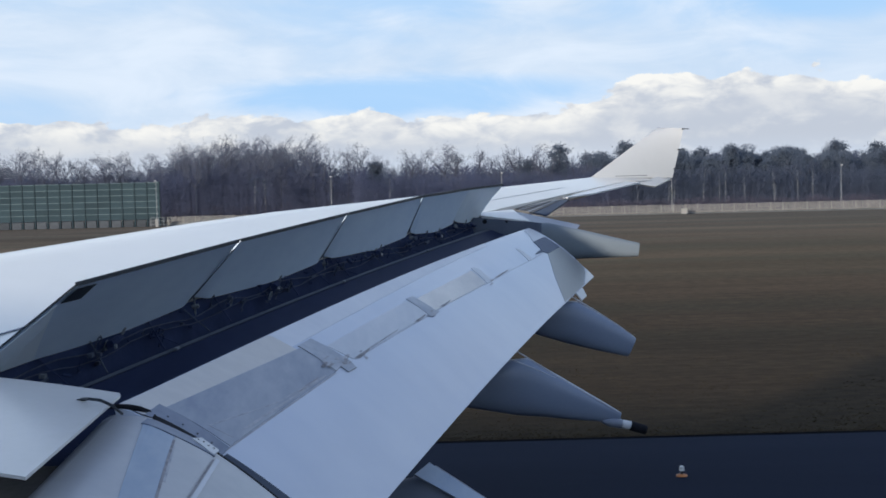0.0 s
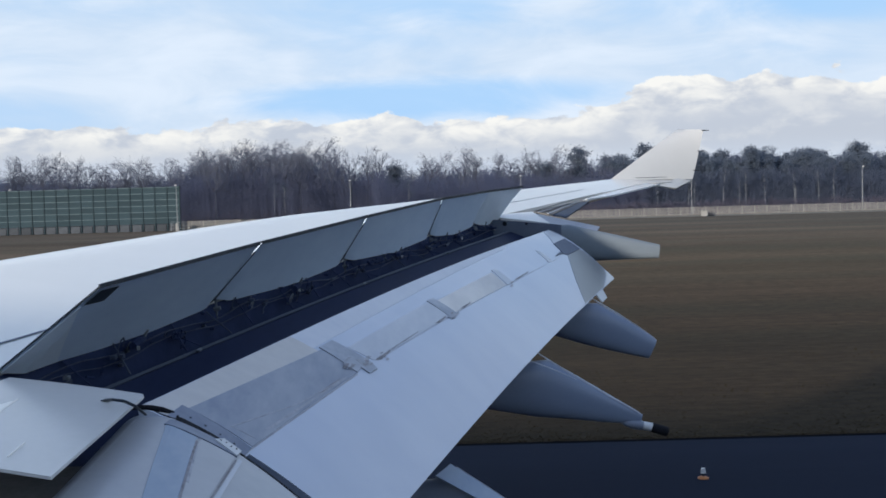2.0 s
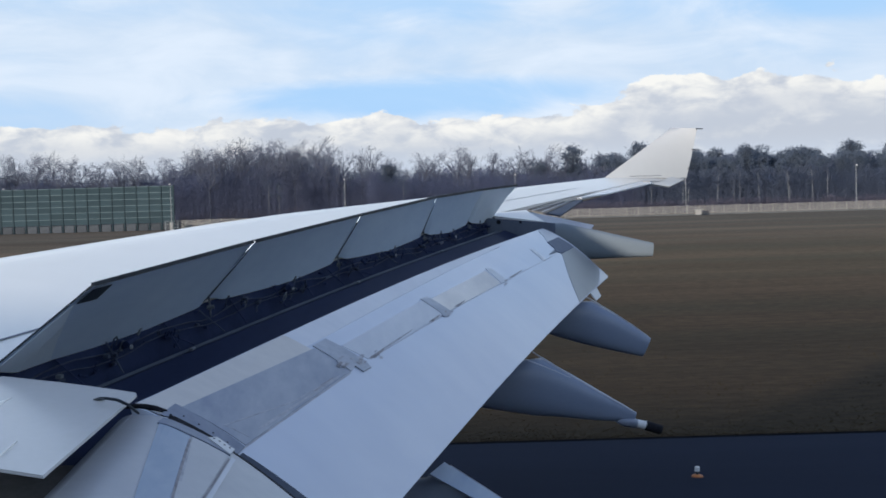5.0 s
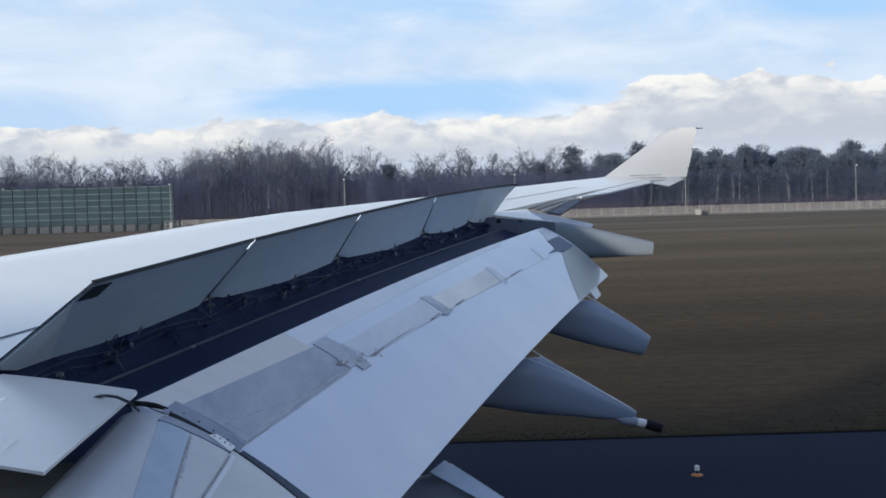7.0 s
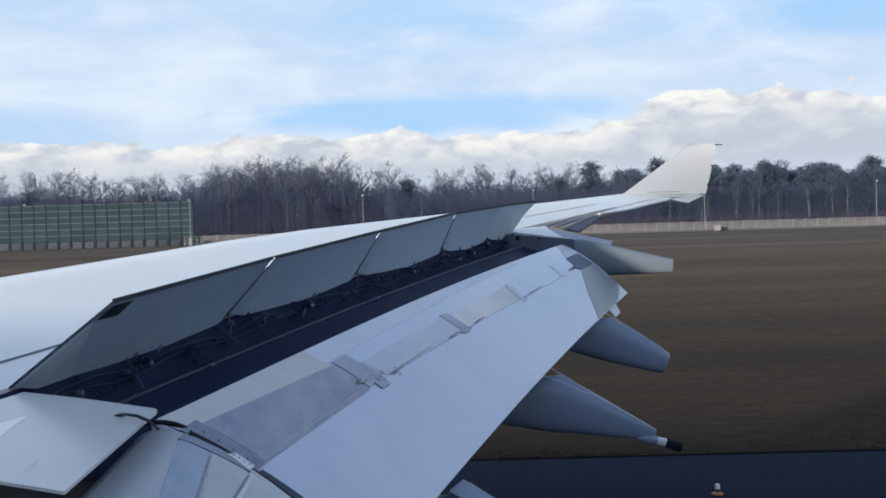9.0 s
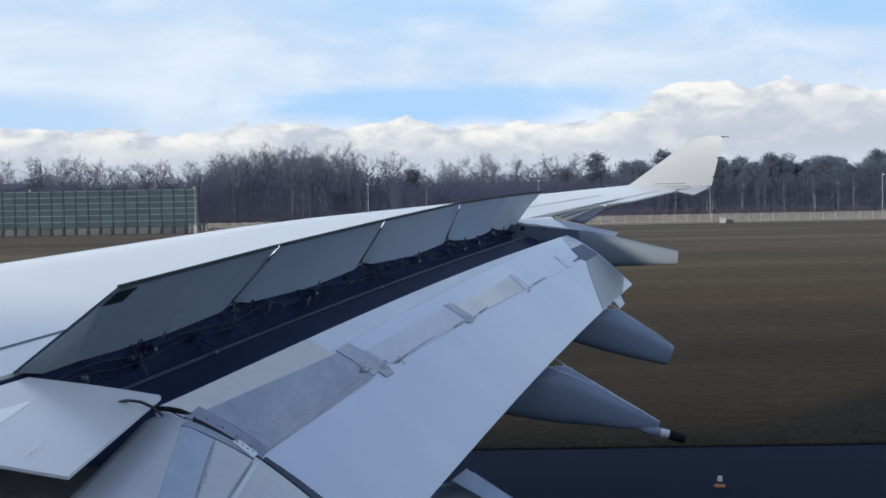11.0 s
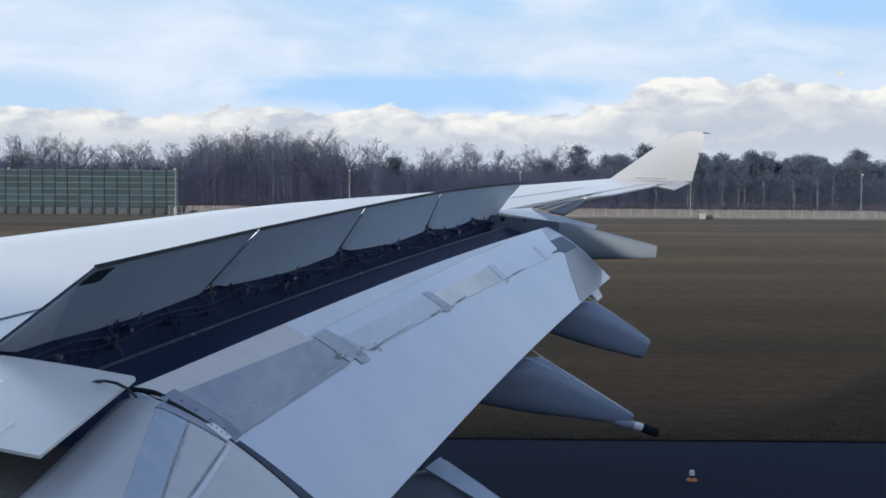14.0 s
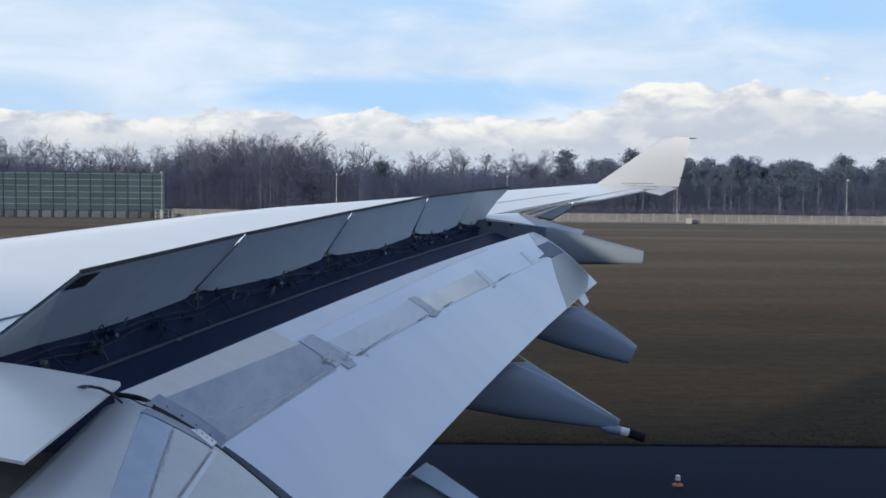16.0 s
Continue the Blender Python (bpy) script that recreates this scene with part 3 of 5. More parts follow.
tube(g, [(-2.600, 8.5, 4.355), (-2.543, 8.4, 4.372), (-2.477, 8.3, 4.388), (-2.395, 8.3, 4.375), (-2.314, 8.3, 4.336), (-2.283, 8.45, 4.244)], [0.006, 0.010, 0.011, 0.012, 0.012, 0.010], 8)
part("lever", g, EDGE, inner, "dark curved lever at the panel corner")
for a, b, w, m in (((-2.812, 7.154, 4.245), (-2.814, 7.452, 4.270), 0.007, WINGTOP), ((-2.62, 8.514, 4.352), (-2.55, 8.48, 4.351), 0.035, EDGE)):
    g = bmesh.new()
    ribbon(g, [a, b], w, 0.006)
    part("lever_slot" if m is EDGE else "scuff_mark", g, m, inner)

g = bmesh.new()
ribbon(g, [inner_panel(0.72, 0.37, 0.004), inner_panel(0.60, 0.405, 0.004), inner_panel(0.40, 0.465, 0.004)], 0.012, 0.006)
part("scuff_mark", g, WINGTOP, inner)
g = bmesh.new()
plate(g, lambda u, v: inner_panel(0.68 - 0.28 * v, 0.375 + 0.085 * v - (0.01 + 0.16 * v) * u, 0.003), 3, 6, 0.006)
part("scuff_mark", g, WINGTOP, inner, "bright bare patch beside a fine line")

g = bmesh.new()
plate(g, lambda u, v: (-4.2 + 1.75 * v, 5.2 + 3.1 * u, 3.62 + 0.30 * u - 0.02 * v), 4, 4, 0.04)
shroud = part("lower_shroud", g, SHROUD, plane, "brown-grey shroud below the inner spoiler")
g = bmesh.new()
box(g, (-2.86, 6.9, 3.80), (-2.72, 6.96, 3.845), 0.008)
part("drain_slot", g, RUBBER, shroud)

# dark bay behind the spoilers: rear spar, floor, stringers, brackets and pipes
bay = tagged(new("wing_bay"), "dark open bay with pipes and brackets")
bay.parent = plane


def bay_point(y, drop, aft):
    h = hinge(y)
    return h + Vector((aft, -0.35 * aft, -drop))


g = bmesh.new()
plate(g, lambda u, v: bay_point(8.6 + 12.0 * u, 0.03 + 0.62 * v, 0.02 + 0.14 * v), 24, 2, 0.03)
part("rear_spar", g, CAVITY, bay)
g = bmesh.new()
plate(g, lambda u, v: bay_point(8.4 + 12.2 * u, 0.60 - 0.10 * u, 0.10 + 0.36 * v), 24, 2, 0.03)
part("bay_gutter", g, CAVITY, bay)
g = bmesh.new()
plate(g, lambda u, v: (0.72 + 1.25 * u, 20.12 + 0.02 * v, 5.36 - 0.13 * u - 0.55 * v), 4, 3, 0.03)
end_wall = part("bay_end_wall", g, ENDWALL, bay, "blue-grey closing rib with round holes")
for x, r in ((0.981, 0.040), (1.362, 0.024)):
    g = bmesh.new()
    z = 5.275 - 0.02 * (x - 0.98)
    tube(g, [(x, 20.10, z), (x, 20.085, z)], r, 16)
    part("round_hole", g, RUBBER, end_wall)
g = bmesh.new()


def rail_drop(y):
    return 0.375 - 0.0125 * (y - 9)


def floor_point(u, v):
    y = 8.4 + 12.2 * u
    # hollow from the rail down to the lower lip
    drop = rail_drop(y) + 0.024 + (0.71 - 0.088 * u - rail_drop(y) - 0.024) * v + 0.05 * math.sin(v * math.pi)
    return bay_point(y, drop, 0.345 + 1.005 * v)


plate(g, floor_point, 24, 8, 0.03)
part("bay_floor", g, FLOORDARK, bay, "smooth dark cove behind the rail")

g = bmesh.new()
plate(g, lambda u, v: bay_point(9.0 + 11.3 * u, rail_drop(9.0 + 11.3 * u) + 0.018 * v, 0.30 + 0.03 * v), 24, 1, 0.014)
part("stringer", g, RAIL, bay, "long blue-grey rail inside the bay")
for y in (11.62, 15.02, 17.6):
    g = bmesh.new()
    p = bay_point(y, rail_drop(y) + 0.01, 0.335)
    box(g, p - Vector((0.02, 0.07, 0.012)), p + Vector((0.02, 0.07, 0.014)), 0.006)
    part("rail_clip", g, FITTING, bay, "pale clip on the rail")
rnd = random.Random(11)
# hydraulic lines that sag between their clamps, close under the hinge line
for drop, aft, r, wave in ((0.15, 0.10, 0.007, 0.9), (0.21, 0.13, 0.006, 0.7)):
    g = bmesh.new()
    tube(g, [bay_point(9.2 + 11.0 * k / 60, drop + 0.028 * math.sin(k * wave + drop * 40) + rnd.uniform(-0.008, 0.008), aft + 0.02 * math.sin(k * 1.3 * wave)) for k in range(61)], r, 6)
    part("hydraulic_pipe", g, PIPE, bay)
for k in range(16):
    y = 9.5 + 10.6 * k / 16 + rnd.uniform(-0.12, 0.12)
    g = bmesh.new()
    p, q = bay_point(y, 0.08, 0.05), bay_point(y + rnd.uniform(-0.12, 0.12), rail_drop(y) - 0.01, 0.28)
    beam(g, p, q, 0.010, 0.026, (0, 1, 0))
    if k % 3 == 0:
        beam(g, bay_point(y, 0.22, 0.15), bay_point(y + 0.16, rail_drop(y), 0.26), 0.010, 0.02, (0, 1, 0))
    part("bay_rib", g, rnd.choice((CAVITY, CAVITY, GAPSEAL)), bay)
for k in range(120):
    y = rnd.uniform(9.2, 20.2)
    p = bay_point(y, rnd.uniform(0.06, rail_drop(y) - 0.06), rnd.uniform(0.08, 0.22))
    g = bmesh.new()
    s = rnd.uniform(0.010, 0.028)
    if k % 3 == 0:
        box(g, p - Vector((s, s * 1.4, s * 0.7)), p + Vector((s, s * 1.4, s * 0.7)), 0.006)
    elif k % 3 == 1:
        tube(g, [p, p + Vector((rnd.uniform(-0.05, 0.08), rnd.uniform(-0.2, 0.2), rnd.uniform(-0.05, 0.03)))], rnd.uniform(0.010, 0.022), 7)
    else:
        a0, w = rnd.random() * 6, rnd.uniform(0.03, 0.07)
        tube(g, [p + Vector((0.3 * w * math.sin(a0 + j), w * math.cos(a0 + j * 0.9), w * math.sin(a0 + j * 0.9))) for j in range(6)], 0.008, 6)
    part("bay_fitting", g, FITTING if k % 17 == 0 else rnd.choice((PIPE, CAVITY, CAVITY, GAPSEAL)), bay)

# flaps


def flap_point(s, f, lift=0.0):
    """s: from the inner to the outer end; f: from the nose to the trailing edge."""
    # behind the seal band the rear panel lies a little lower
    a = lerp((-2.30, 9.10, 4.28), (1.74, 20.0, 5.15), s) + Vector((0, 0, 0.04 * math.sin(s * math.pi)))
    b = lerp((-0.69, 9.10, 3.03), (2.86, 20.0, 4.27), s) + Vector((0, 0, 0.115 * math.sin(s * math.pi)))
    a.z += 0.045 * math.sin(math.pi * min(max(s, 0.0), 1.0)) * max(0.0, 1 - f / 0.12)
    d = (b - a).normalized()
    up = Vector((-d.z, 0, d.x)).normalized()
    camber = (0.11 - 0.03 * s) * math.sin(min(f, 1.0) ** 0.8 * math.pi)
    return lerp(a, b, f) + up * (camber + lift)


def inner_flap_point(s, f, lift=0.0):
    a = lerp((-2.56, 5.2, 3.73), (-2.33, 9.04, 4.27), s)
    b = lerp((-0.10, 5.2, 2.45), (-0.71, 9.04, 3.02), s)
    d = (b - a).normalized()
    up = Vector((-d.z, 0, d.x)).normalized()
    curl = max(0.0, 1 - f / 0.13) ** 2
    return lerp(a, b, f) + up * (0.11 * math.sin(f ** 0.8 * math.pi) + lift - 0.09 * curl) - d * (0.02 * curl)


def build_flap(fn, name, material, label):
    nu, nv = 30, 18
    g = bmesh.new()
    top = [[g.verts.new(fn(i / nu, j / nv)) for j in range(nv + 1)] for i in range(nu + 1)]
    low = [[g.verts.new(fn(i / nu, j / nv, -0.006 - 0.26 * math.sin((j / nv) ** 0.6 * math.pi * 0.98))) for j in range(nv + 1)] for i in range(nu + 1)]
    for i in range(nu):
        for j in range(nv):
            g.faces.new((top[i][j], top[i + 1][j], top[i + 1][j + 1], top[i][j + 1]))
            g.faces.new((low[i][j], low[i][j + 1], low[i + 1][j + 1], low[i + 1][j]))
        g.faces.new((top[i][nv], top[i + 1][nv], low[i + 1][nv], low[i][nv]))
        g.faces.new((top[i][0], low[i][0], low[i + 1][0], top[i + 1][0]))
    for i in (0, nu):
        for j in range(nv):
            g.faces.new((top[i][j], top[i][j + 1], low[i][j + 1], low[i][j]))
    ob = part(name, g, material, plane, label, smooth=True)
    ob.data.set_sharp_from_angle(angle=radians(35))
    return ob


INNER_END, FLAP_END = 0.936, -0.031
flap = build_flap(lambda s, f, lift=0.0: flap_point(FLAP_END + (1 - FLAP_END) * s, f, lift), "flap", FLAPGREY, "lowered pale blue-grey outboard flap with worn seal band")
inner_flap = build_flap(lambda s, f, lift=0.0: inner_flap_point(INNER_END * s, f, lift), "flap", INNERFLAP, "lowered inboard flap with stained panels")

# the inboard flap's nose rolls under
g = bmesh.new()
down = Vector((-0.4617, 0, -0.8870))
fore = Vector((-0.8870, 0, 0.4617))


def nose_point(u, v):
    a = radians(33 + 97 * v)
    return inner_flap_point(INNER_END * u, 0.0) + fore * (0.21 * (math.sin(a) - math.sin(radians(33)))) + down * (0.21 * (math.cos(radians(33)) - math.cos(a)))


plate(g, nose_point, 20, 12, 0.01)
part("rolled_nose", g, INNERFLAP, inner_flap, smooth=True)


def patch(fn, parent, name, corners, material, lift=0.006, label="", thick=0.012, nu=10, nv=5):
    """A thin plate on a flap, between four (s, f) corners: two along its front edge, two along its rear edge."""
    (a, b), (c, d) = corners[:2], corners[2:]
    g = bmesh.new()

    def at(u, v):
        f0, f1 = (a[0] + (b[0] - a[0]) * u, a[1] + (b[1] - a[1]) * u), (d[0] + (c[0] - d[0]) * u, d[1] + (c[1] - d[1]) * u)
        return fn(f0[0] + (f1[0] - f0[0]) * v, f0[1] + (f1[1] - f0[1]) * v, lift)

    plate(g, at, nu, nv, thick)
    return part(name, g, material, parent, label)


def sheet(fn, parent, name, rows, material, lift=0.006, label="", thick=0.010, nu=6, nv=10):
    """A thin plate on a flap; rows of (f, s from, s to) along its length."""
    def at(u, v):
        k = min(int(v * (len(rows) - 1)), len(rows) - 2)
        w = v * (len(rows) - 1) - k
        f, a0, a1 = [rows[k][i] + (rows[k + 1][i] - rows[k][i]) * w for i in range(3)]
        return fn(a0 + (a1 - a0) * u, f, lift)

    g = bmesh.new()
    plate(g, at, nu, nv, thick)
    return part(name, g, material, parent, label)


patch(flap_point, flap, "seal_band", ((-0.006, 0.117), (0.184, 0.158), (0.184, 0.380), (-0.006, 0.404)), SEAL, 0.006, "dark stained seal band", nu=14)
patch(flap_point, flap, "seal_band", ((0.216, 0.224), (0.419, 0.207), (0.416, 0.385), (0.221, 0.372)), SEALPALE, 0.004, "worn pale seal band", nu=12)
patch(flap_point, flap, "seal_band", ((0.440, 0.230), (0.630, 0.226), (0.617, 0.405), (0.428, 0.384)), SEALWARM, 0.004, "worn pale seal band with warm glints painted in", nu=12)
patch(flap_point, flap, "bracket_plate", ((0.186, 0.142), (0.212, 0.136), (0.213, 0.365), (0.181, 0.378)), BRACKET, 0.014, "grey bracket plate with rubbed stains", nu=6, nv=8)
patch(flap_point, flap, "bracket_tail", ((0.193, 0.365), (0.213, 0.360), (0.209, 0.426), (0.193, 0.423)), BRACKET, 0.016, "rounded tail of the bracket", nu=4)
patch(flap_point, flap, "bracket_plate", ((0.421, 0.190), (0.438, 0.194), (0.436, 0.385), (0.415, 0.380)), BRACKET, 0.010, "narrow grey bracket plate", nu=4)
patch(flap_point, flap, "bracket_tail", ((0.409, 0.385), (0.434, 0.372), (0.436, 0.402), (0.412, 0.408)), BRACKET, 0.013, nu=3)
patch(flap_point, flap, "bracket_plate", ((0.637, 0.204), (0.652, 0.216), (0.640, 0.421), (0.619, 0.408)), SEALPALE, 0.009, "narrow pale bracket plate", nu=4)
patch(flap_point, flap, "bracket_plate", ((0.832, 0.224), (0.844, 0.226), (0.835, 0.430), (0.817, 0.418)), SEALPALE, 0.007, "narrow pale bracket plate", nu=4)
rnd = random.Random(29)
# grease, rubbed and spread round each bracket and along the rear joint of the bands
for cs, cf, n, up in ((0.192, 0.33, 9, 0.0146), (0.204, 0.365, 10, 0.0166), (0.425, 0.385, 6, 0.0136), (0.237, 0.365, 6, 0.0046), (0.630, 0.41, 3, 0.0096)):
    for k in range(n):
        a0, b0 = cs + rnd.gauss(0, 0.009), cf + rnd.gauss(0, 0.020)
        w, h = rnd.uniform(0.002, 0.009), rnd.uniform(0.004, 0.014)
        patch(flap_point, flap, "smudge", ((a0 - w, b0 - h * 0.3), (a0 + w * 0.6, b0 - h), (a0 + w, b0 + h * 0.3), (a0 - w * 0.5, b0 + h)), rnd.choice((STAIN, SMEAR, SMEAR)), up + 0.0003 * k, thick=0.0006, nu=2, nv=2)
for s0, s1, f0, w, mat in ((0.223, 0.262, 0.372, 0.020, STAIN), (0.255, 0.335, 0.366, 0.010, SMEAR), (0.375, 0.412, 0.375, 0.016, STAIN), (0.452, 0.492, 0.378, 0.016, STAIN), (0.655, 0.720, 0.398, 0.013, STAIN), (0.02, 0.165, 0.372, 0.012, SMEAR), (0.11, 0.155, 0.360, 0.010, STAIN)):
    patch(flap_point, flap, "smudge", ((s0, f0), (s1, f0 - 0.004), (s1 - 0.006, f0 + w * 0.35), (s0 + 0.008, f0 + w)), mat, 0.0068, "brown grease smudge", thick=0.0008, nu=8, nv=2)
for s0, s1, f0, f1, w in ((-0.012, 0.180, 0.406, 0.384, 0.007), (0.225, 0.41, 0.378, 0.390, 0.004), (0.435, 0.62, 0.388, 0.410, 0.003), (0.65, 0.815, 0.412, 0.42, 0.003), (0.84, 0.905, 0.425, 0.41, 0.004)):
    patch(flap_point, flap, "edge_seam", ((s0, f0), (s1, f1), (s1, f1 + w), (s0, f0 + w)), SMEAR, 0.002, thick=0.004, nu=14, nv=2)
# inner panel joint on the dark band
for (a0, b0), (a1, b1) in (((0.0, 0.281), (0.08, 0.352)), ((0.08, 0.352), (0.16, 0.366)), ((0.0, 0.281), (0.004, 0.375))):
    patch(flap_point, flap, "panel_seam", ((a0, b0), (a1, b1), (a1 + 0.001, b1 + 0.006), (a0 + 0.001, b0 + 0.006)), SMEAR, 0.0072, thick=0.002, nu=8, nv=1)
patch(flap_point, flap, "nose_strip", ((FLAP_END + 0.004, 0.004), (0.180, 0.004), (0.180, 0.156), (FLAP_END + 0.004, 0.115)), NOSEWARM, 0.004, "strip along the flap nose, its warm reflection painted in", nu=10)
patch(flap_point, flap, "nose_strip", ((0.180, 0.004), (0.782, 0.003), (0.768, 0.042), (0.180, 0.128)), NOSEPALE, 0.004, "pale grey strip along the flap nose", nu=20)
sheet(flap_point, flap, "end_cap", ((0.025, 0.962, 0.993), (0.12, 0.948, 0.993), (0.228, 0.924, 0.992)), SEALPALE, 0.006, "pale grey nose cap at the outer end")
sheet(flap_point, flap, "end_bracket", ((0.232, 0.922, 0.985), (0.33, 0.914, 0.987), (0.400, 0.903, 0.988), (0.452, 0.914, 0.989)), BRACKETDARK, 0.012, "blue-grey bracket near the outer end")
patch(flap_point, flap, "bracket_tail", ((0.868, 0.382), (0.905, 0.365), (0.908, 0.405), (0.872, 0.394)), BRACKETDARK, 0.009, nu=3)
sheet(flap_point, flap, "end_reflection", ((0.456, 0.913, 0.990), (0.594, 0.873, 0.993), (0.73, 0.838, 0.995), (0.865, 0.808, 0.996), (0.992, 0.780, 0.917)), ENDGREY, 0.006, "outer end of the flap, greyed by a painted reflection", nu=8)
sheet(flap_point, flap, "corner_plate", ((0.872, 0.993, 0.999), (0.998, 0.920, 1.0)), WHITE, 0.008, "pale corner of the flap", nu=3, nv=3)
patch(flap_point, flap, "end_rib", ((FLAP_END + 0.002, 0.105), (-0.007, 0.090), (-0.009, 0.408), (FLAP_END + 0.005, 0.424)), BRACKETBLUE, 0.014, "riveted end rib", nu=3, nv=10)
for k in range(9):
    g = bmesh.new()
    p = flap_point(-0.024 + 0.006 * (k % 2), 0.13 + 0.29 * k / 9, 0.016)
    tube(g, [p, p + Vector((0.002, 0, 0.004))], 0.0075, 8)
    part("rivet", g, RUBBER, flap)
# A black plate stands in for the shadow inside the gap.
patch(inner_flap_point, inner_flap, "gap_shadow_plate", ((0.912, 0.110), (0.946, 0.100), (0.946, 0.32), (0.930, 0.31)), RUBBER, 0.004, "black plate painted for the shadow in the flap joint", nu=4, nv=10)
patch(inner_flap_point, inner_flap, "end_rib", ((0.888, 0.085), (0.918, 0.090), (0.936, 0.368), (0.908, 0.366)), BRACKETBLUE, 0.012, "riveted end rib", nu=3, nv=10)
white_strip = patch(inner_flap_point, inner_flap, "bright_strip", ((0.920, 0.262), (0.946, 0.292), (0.940, 0.372), (0.908, 0.362)), WHITE, 0.020, "bright riveted strip", nu=3, nv=5)
for k in range(4):
    g = bmesh.new()
    p = inner_flap_point(0.928 + 0.003 * (k % 2), 0.285 + 0.022 * k, 0.022)
    tube(g, [p, p + Vector((0.002, 0, 0.004))], 0.007, 8)
    part("rivet", g, EDGE, white_strip)
patch(inner_flap_point, inner_flap, "stained_panel", ((0.890, 0.090), (0.893, 0.208), (0.40, 0.305), (0.36, 0.225)), PANELBLUE, 0.006, "bluish scuffed panel", nu=6, nv=12)
patch(inner_flap_point, inner_flap, "stained_panel", ((0.896, 0.216), (0.905, 0.360), (0.45, 0.315), (0.40, 0.309)), INNERFLAP, 0.006, "pale panel", nu=6, nv=12)
for (s0, f0), (s1, f1), w, mat in (((0.878, 0.208), (0.40, 0.303), 0.009, STAIN), ((0.860, 0.214), (0.70, 0.250), 0.012, SMEAR), ((0.891, 0.363), (0.45, 0.316), 0.007, STAIN), ((0.905, 0.374), (0.45, 0.326), 0.016, SEALPALE)):
    patch(inner_flap_point, inner_flap, "panel_seam", ((s0, f0), (s0, f0 + w), (s1, f1 + w), (s1, f1)), mat, 0.009, thick=0.006, nu=2, nv=12)
# dark slot between the two flaps
g = bmesh.new()
plate(g, lambda u, v: lerp(inner_flap_point(INNER_END - 0.004, 0.01 + 0.97 * v, 0.004), flap_point(FLAP_END + 0.002, 0.01 + 0.97 * v, 0.004), u), 3, 20, 0.05)
part("gap_seal", g, RUBBER, flap, "dark seal between the two flaps")
patch(flap_point, flap, "joint_strip", ((FLAP_END + 0.001, 0.425), (-0.0165, 0.425), (-0.003, 0.992), (-0.019, 0.992)), JOINTSHADE, 0.009, "dark strip beside the flap joint", nu=3, nv=14)
g = bmesh.new()
tube(g, [(-2.471, 8.72, 4.241), (-2.399, 8.76, 4.245), (-2.323, 8.80, 4.227), (-2.253, 8.83, 4.206), (-2.189, 8.87, 4.168), (-2.146, 8.92, 4.119)], [0.012, 0.020, 0.024, 0.024, 0.024, 0.018], 8)
part("nose_seal", g, RUBBER, flap, "dark curved seal at the flap nose")
# small tab under the outer corner
patch(flap_point, flap, "corner_tab", ((0.860, 0.982), (0.905, 1.0), (0.880, 1.105), (0.845, 1.105)), WHITE, -0.006, "small white tab at the flap corner", 0.02, 2, 2)


def canoe(pts, label, squash=0.62):
    """A long pod whose section has flat sides, a flat top and round shoulders; pts: place and half height."""
    g = bmesh.new()
    at, rings, sides = [Vector(p[:3]) for p in pts], [], 36
    for i, c in enumerate(at):
        d = (at[min(i + 1, len(at) - 1)] - at[max(i - 1, 0)]).normalized()
        side = d.cross(Vector((0, 0, 1))).normalized()
        up = side.cross(d)
        ring = []
        for k in range(sides):
            ca, sa = math.cos(k * math.tau / sides), math.sin(k * math.tau / sides)
            r = 0.955 * pts[i][3] / (abs(ca) ** 2.8 + abs(sa) ** 2.8) ** (1 / 2.8)
            ring.append(g.verts.new(c + side * (r * squash * ca) + up * (r * sa)))
        rings.append(ring)
    for r0, r1 in zip(rings, rings[1:]):
        for k in range(sides):
            g.faces.new((r0[k], r0[(k + 1) % sides], r1[(k + 1) % sides], r1[k]))
    g.faces.new(rings[0][::-1])
    g.faces.new(rings[-1])
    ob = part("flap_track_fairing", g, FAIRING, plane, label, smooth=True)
    ob.data.set_sharp_from_angle(angle=radians(50))
    return ob


fairing_a = canoe([(-2.13, 14.95, 3.758, 0.109), (-1.03, 14.95, 3.514, 0.234), (0.0, 14.95, 3.36, 0.272), (0.442, 14.95, 3.297, 0.31), (0.885, 14.95, 3.259, 0.353), (1.181, 14.95, 3.248, 0.395),
                   (1.547, 14.95, 3.119, 0.301), (1.988, 14.95, 2.962, 0.194), (2.282, 14.95, 2.865, 0.117), (2.452, 14.95, 2.808, 0.067)], "blue-grey pointed flap fairing with a drain nozzle")
g = bmesh.new()
tube(g, [(2.19, 14.93, 2.778), (2.23, 14.92, 2.770), (2.315, 14.92, 2.752), (2.455, 14.92, 2.731), (2.478, 14.92, 2.727)], [0.012, 0.034, 0.058, 0.064, 0.050], 16)
part("nozzle_collar", g, BRACKETBLUE, fairing_a, "pale blue-grey collar", smooth=True)
g = bmesh.new()
tube(g, [(2.470, 14.92, 2.729), (2.484, 14.92, 2.726), (2.59, 14.92, 2.701)], [0.050, 0.056, 0.056], 14)
part("drain_nozzle", g, WHITE, fairing_a, "white drain nozzle")
g = bmesh.new()
tube(g, [(2.583, 14.92, 2.704), (2.60, 14.92, 2.698), (2.775, 14.92, 2.641), (2.792, 14.92, 2.635)], [0.058, 0.064, 0.064, 0.056], 14)
part("rubber_cap", g, RUBBER, fairing_a, "black rubber cap")
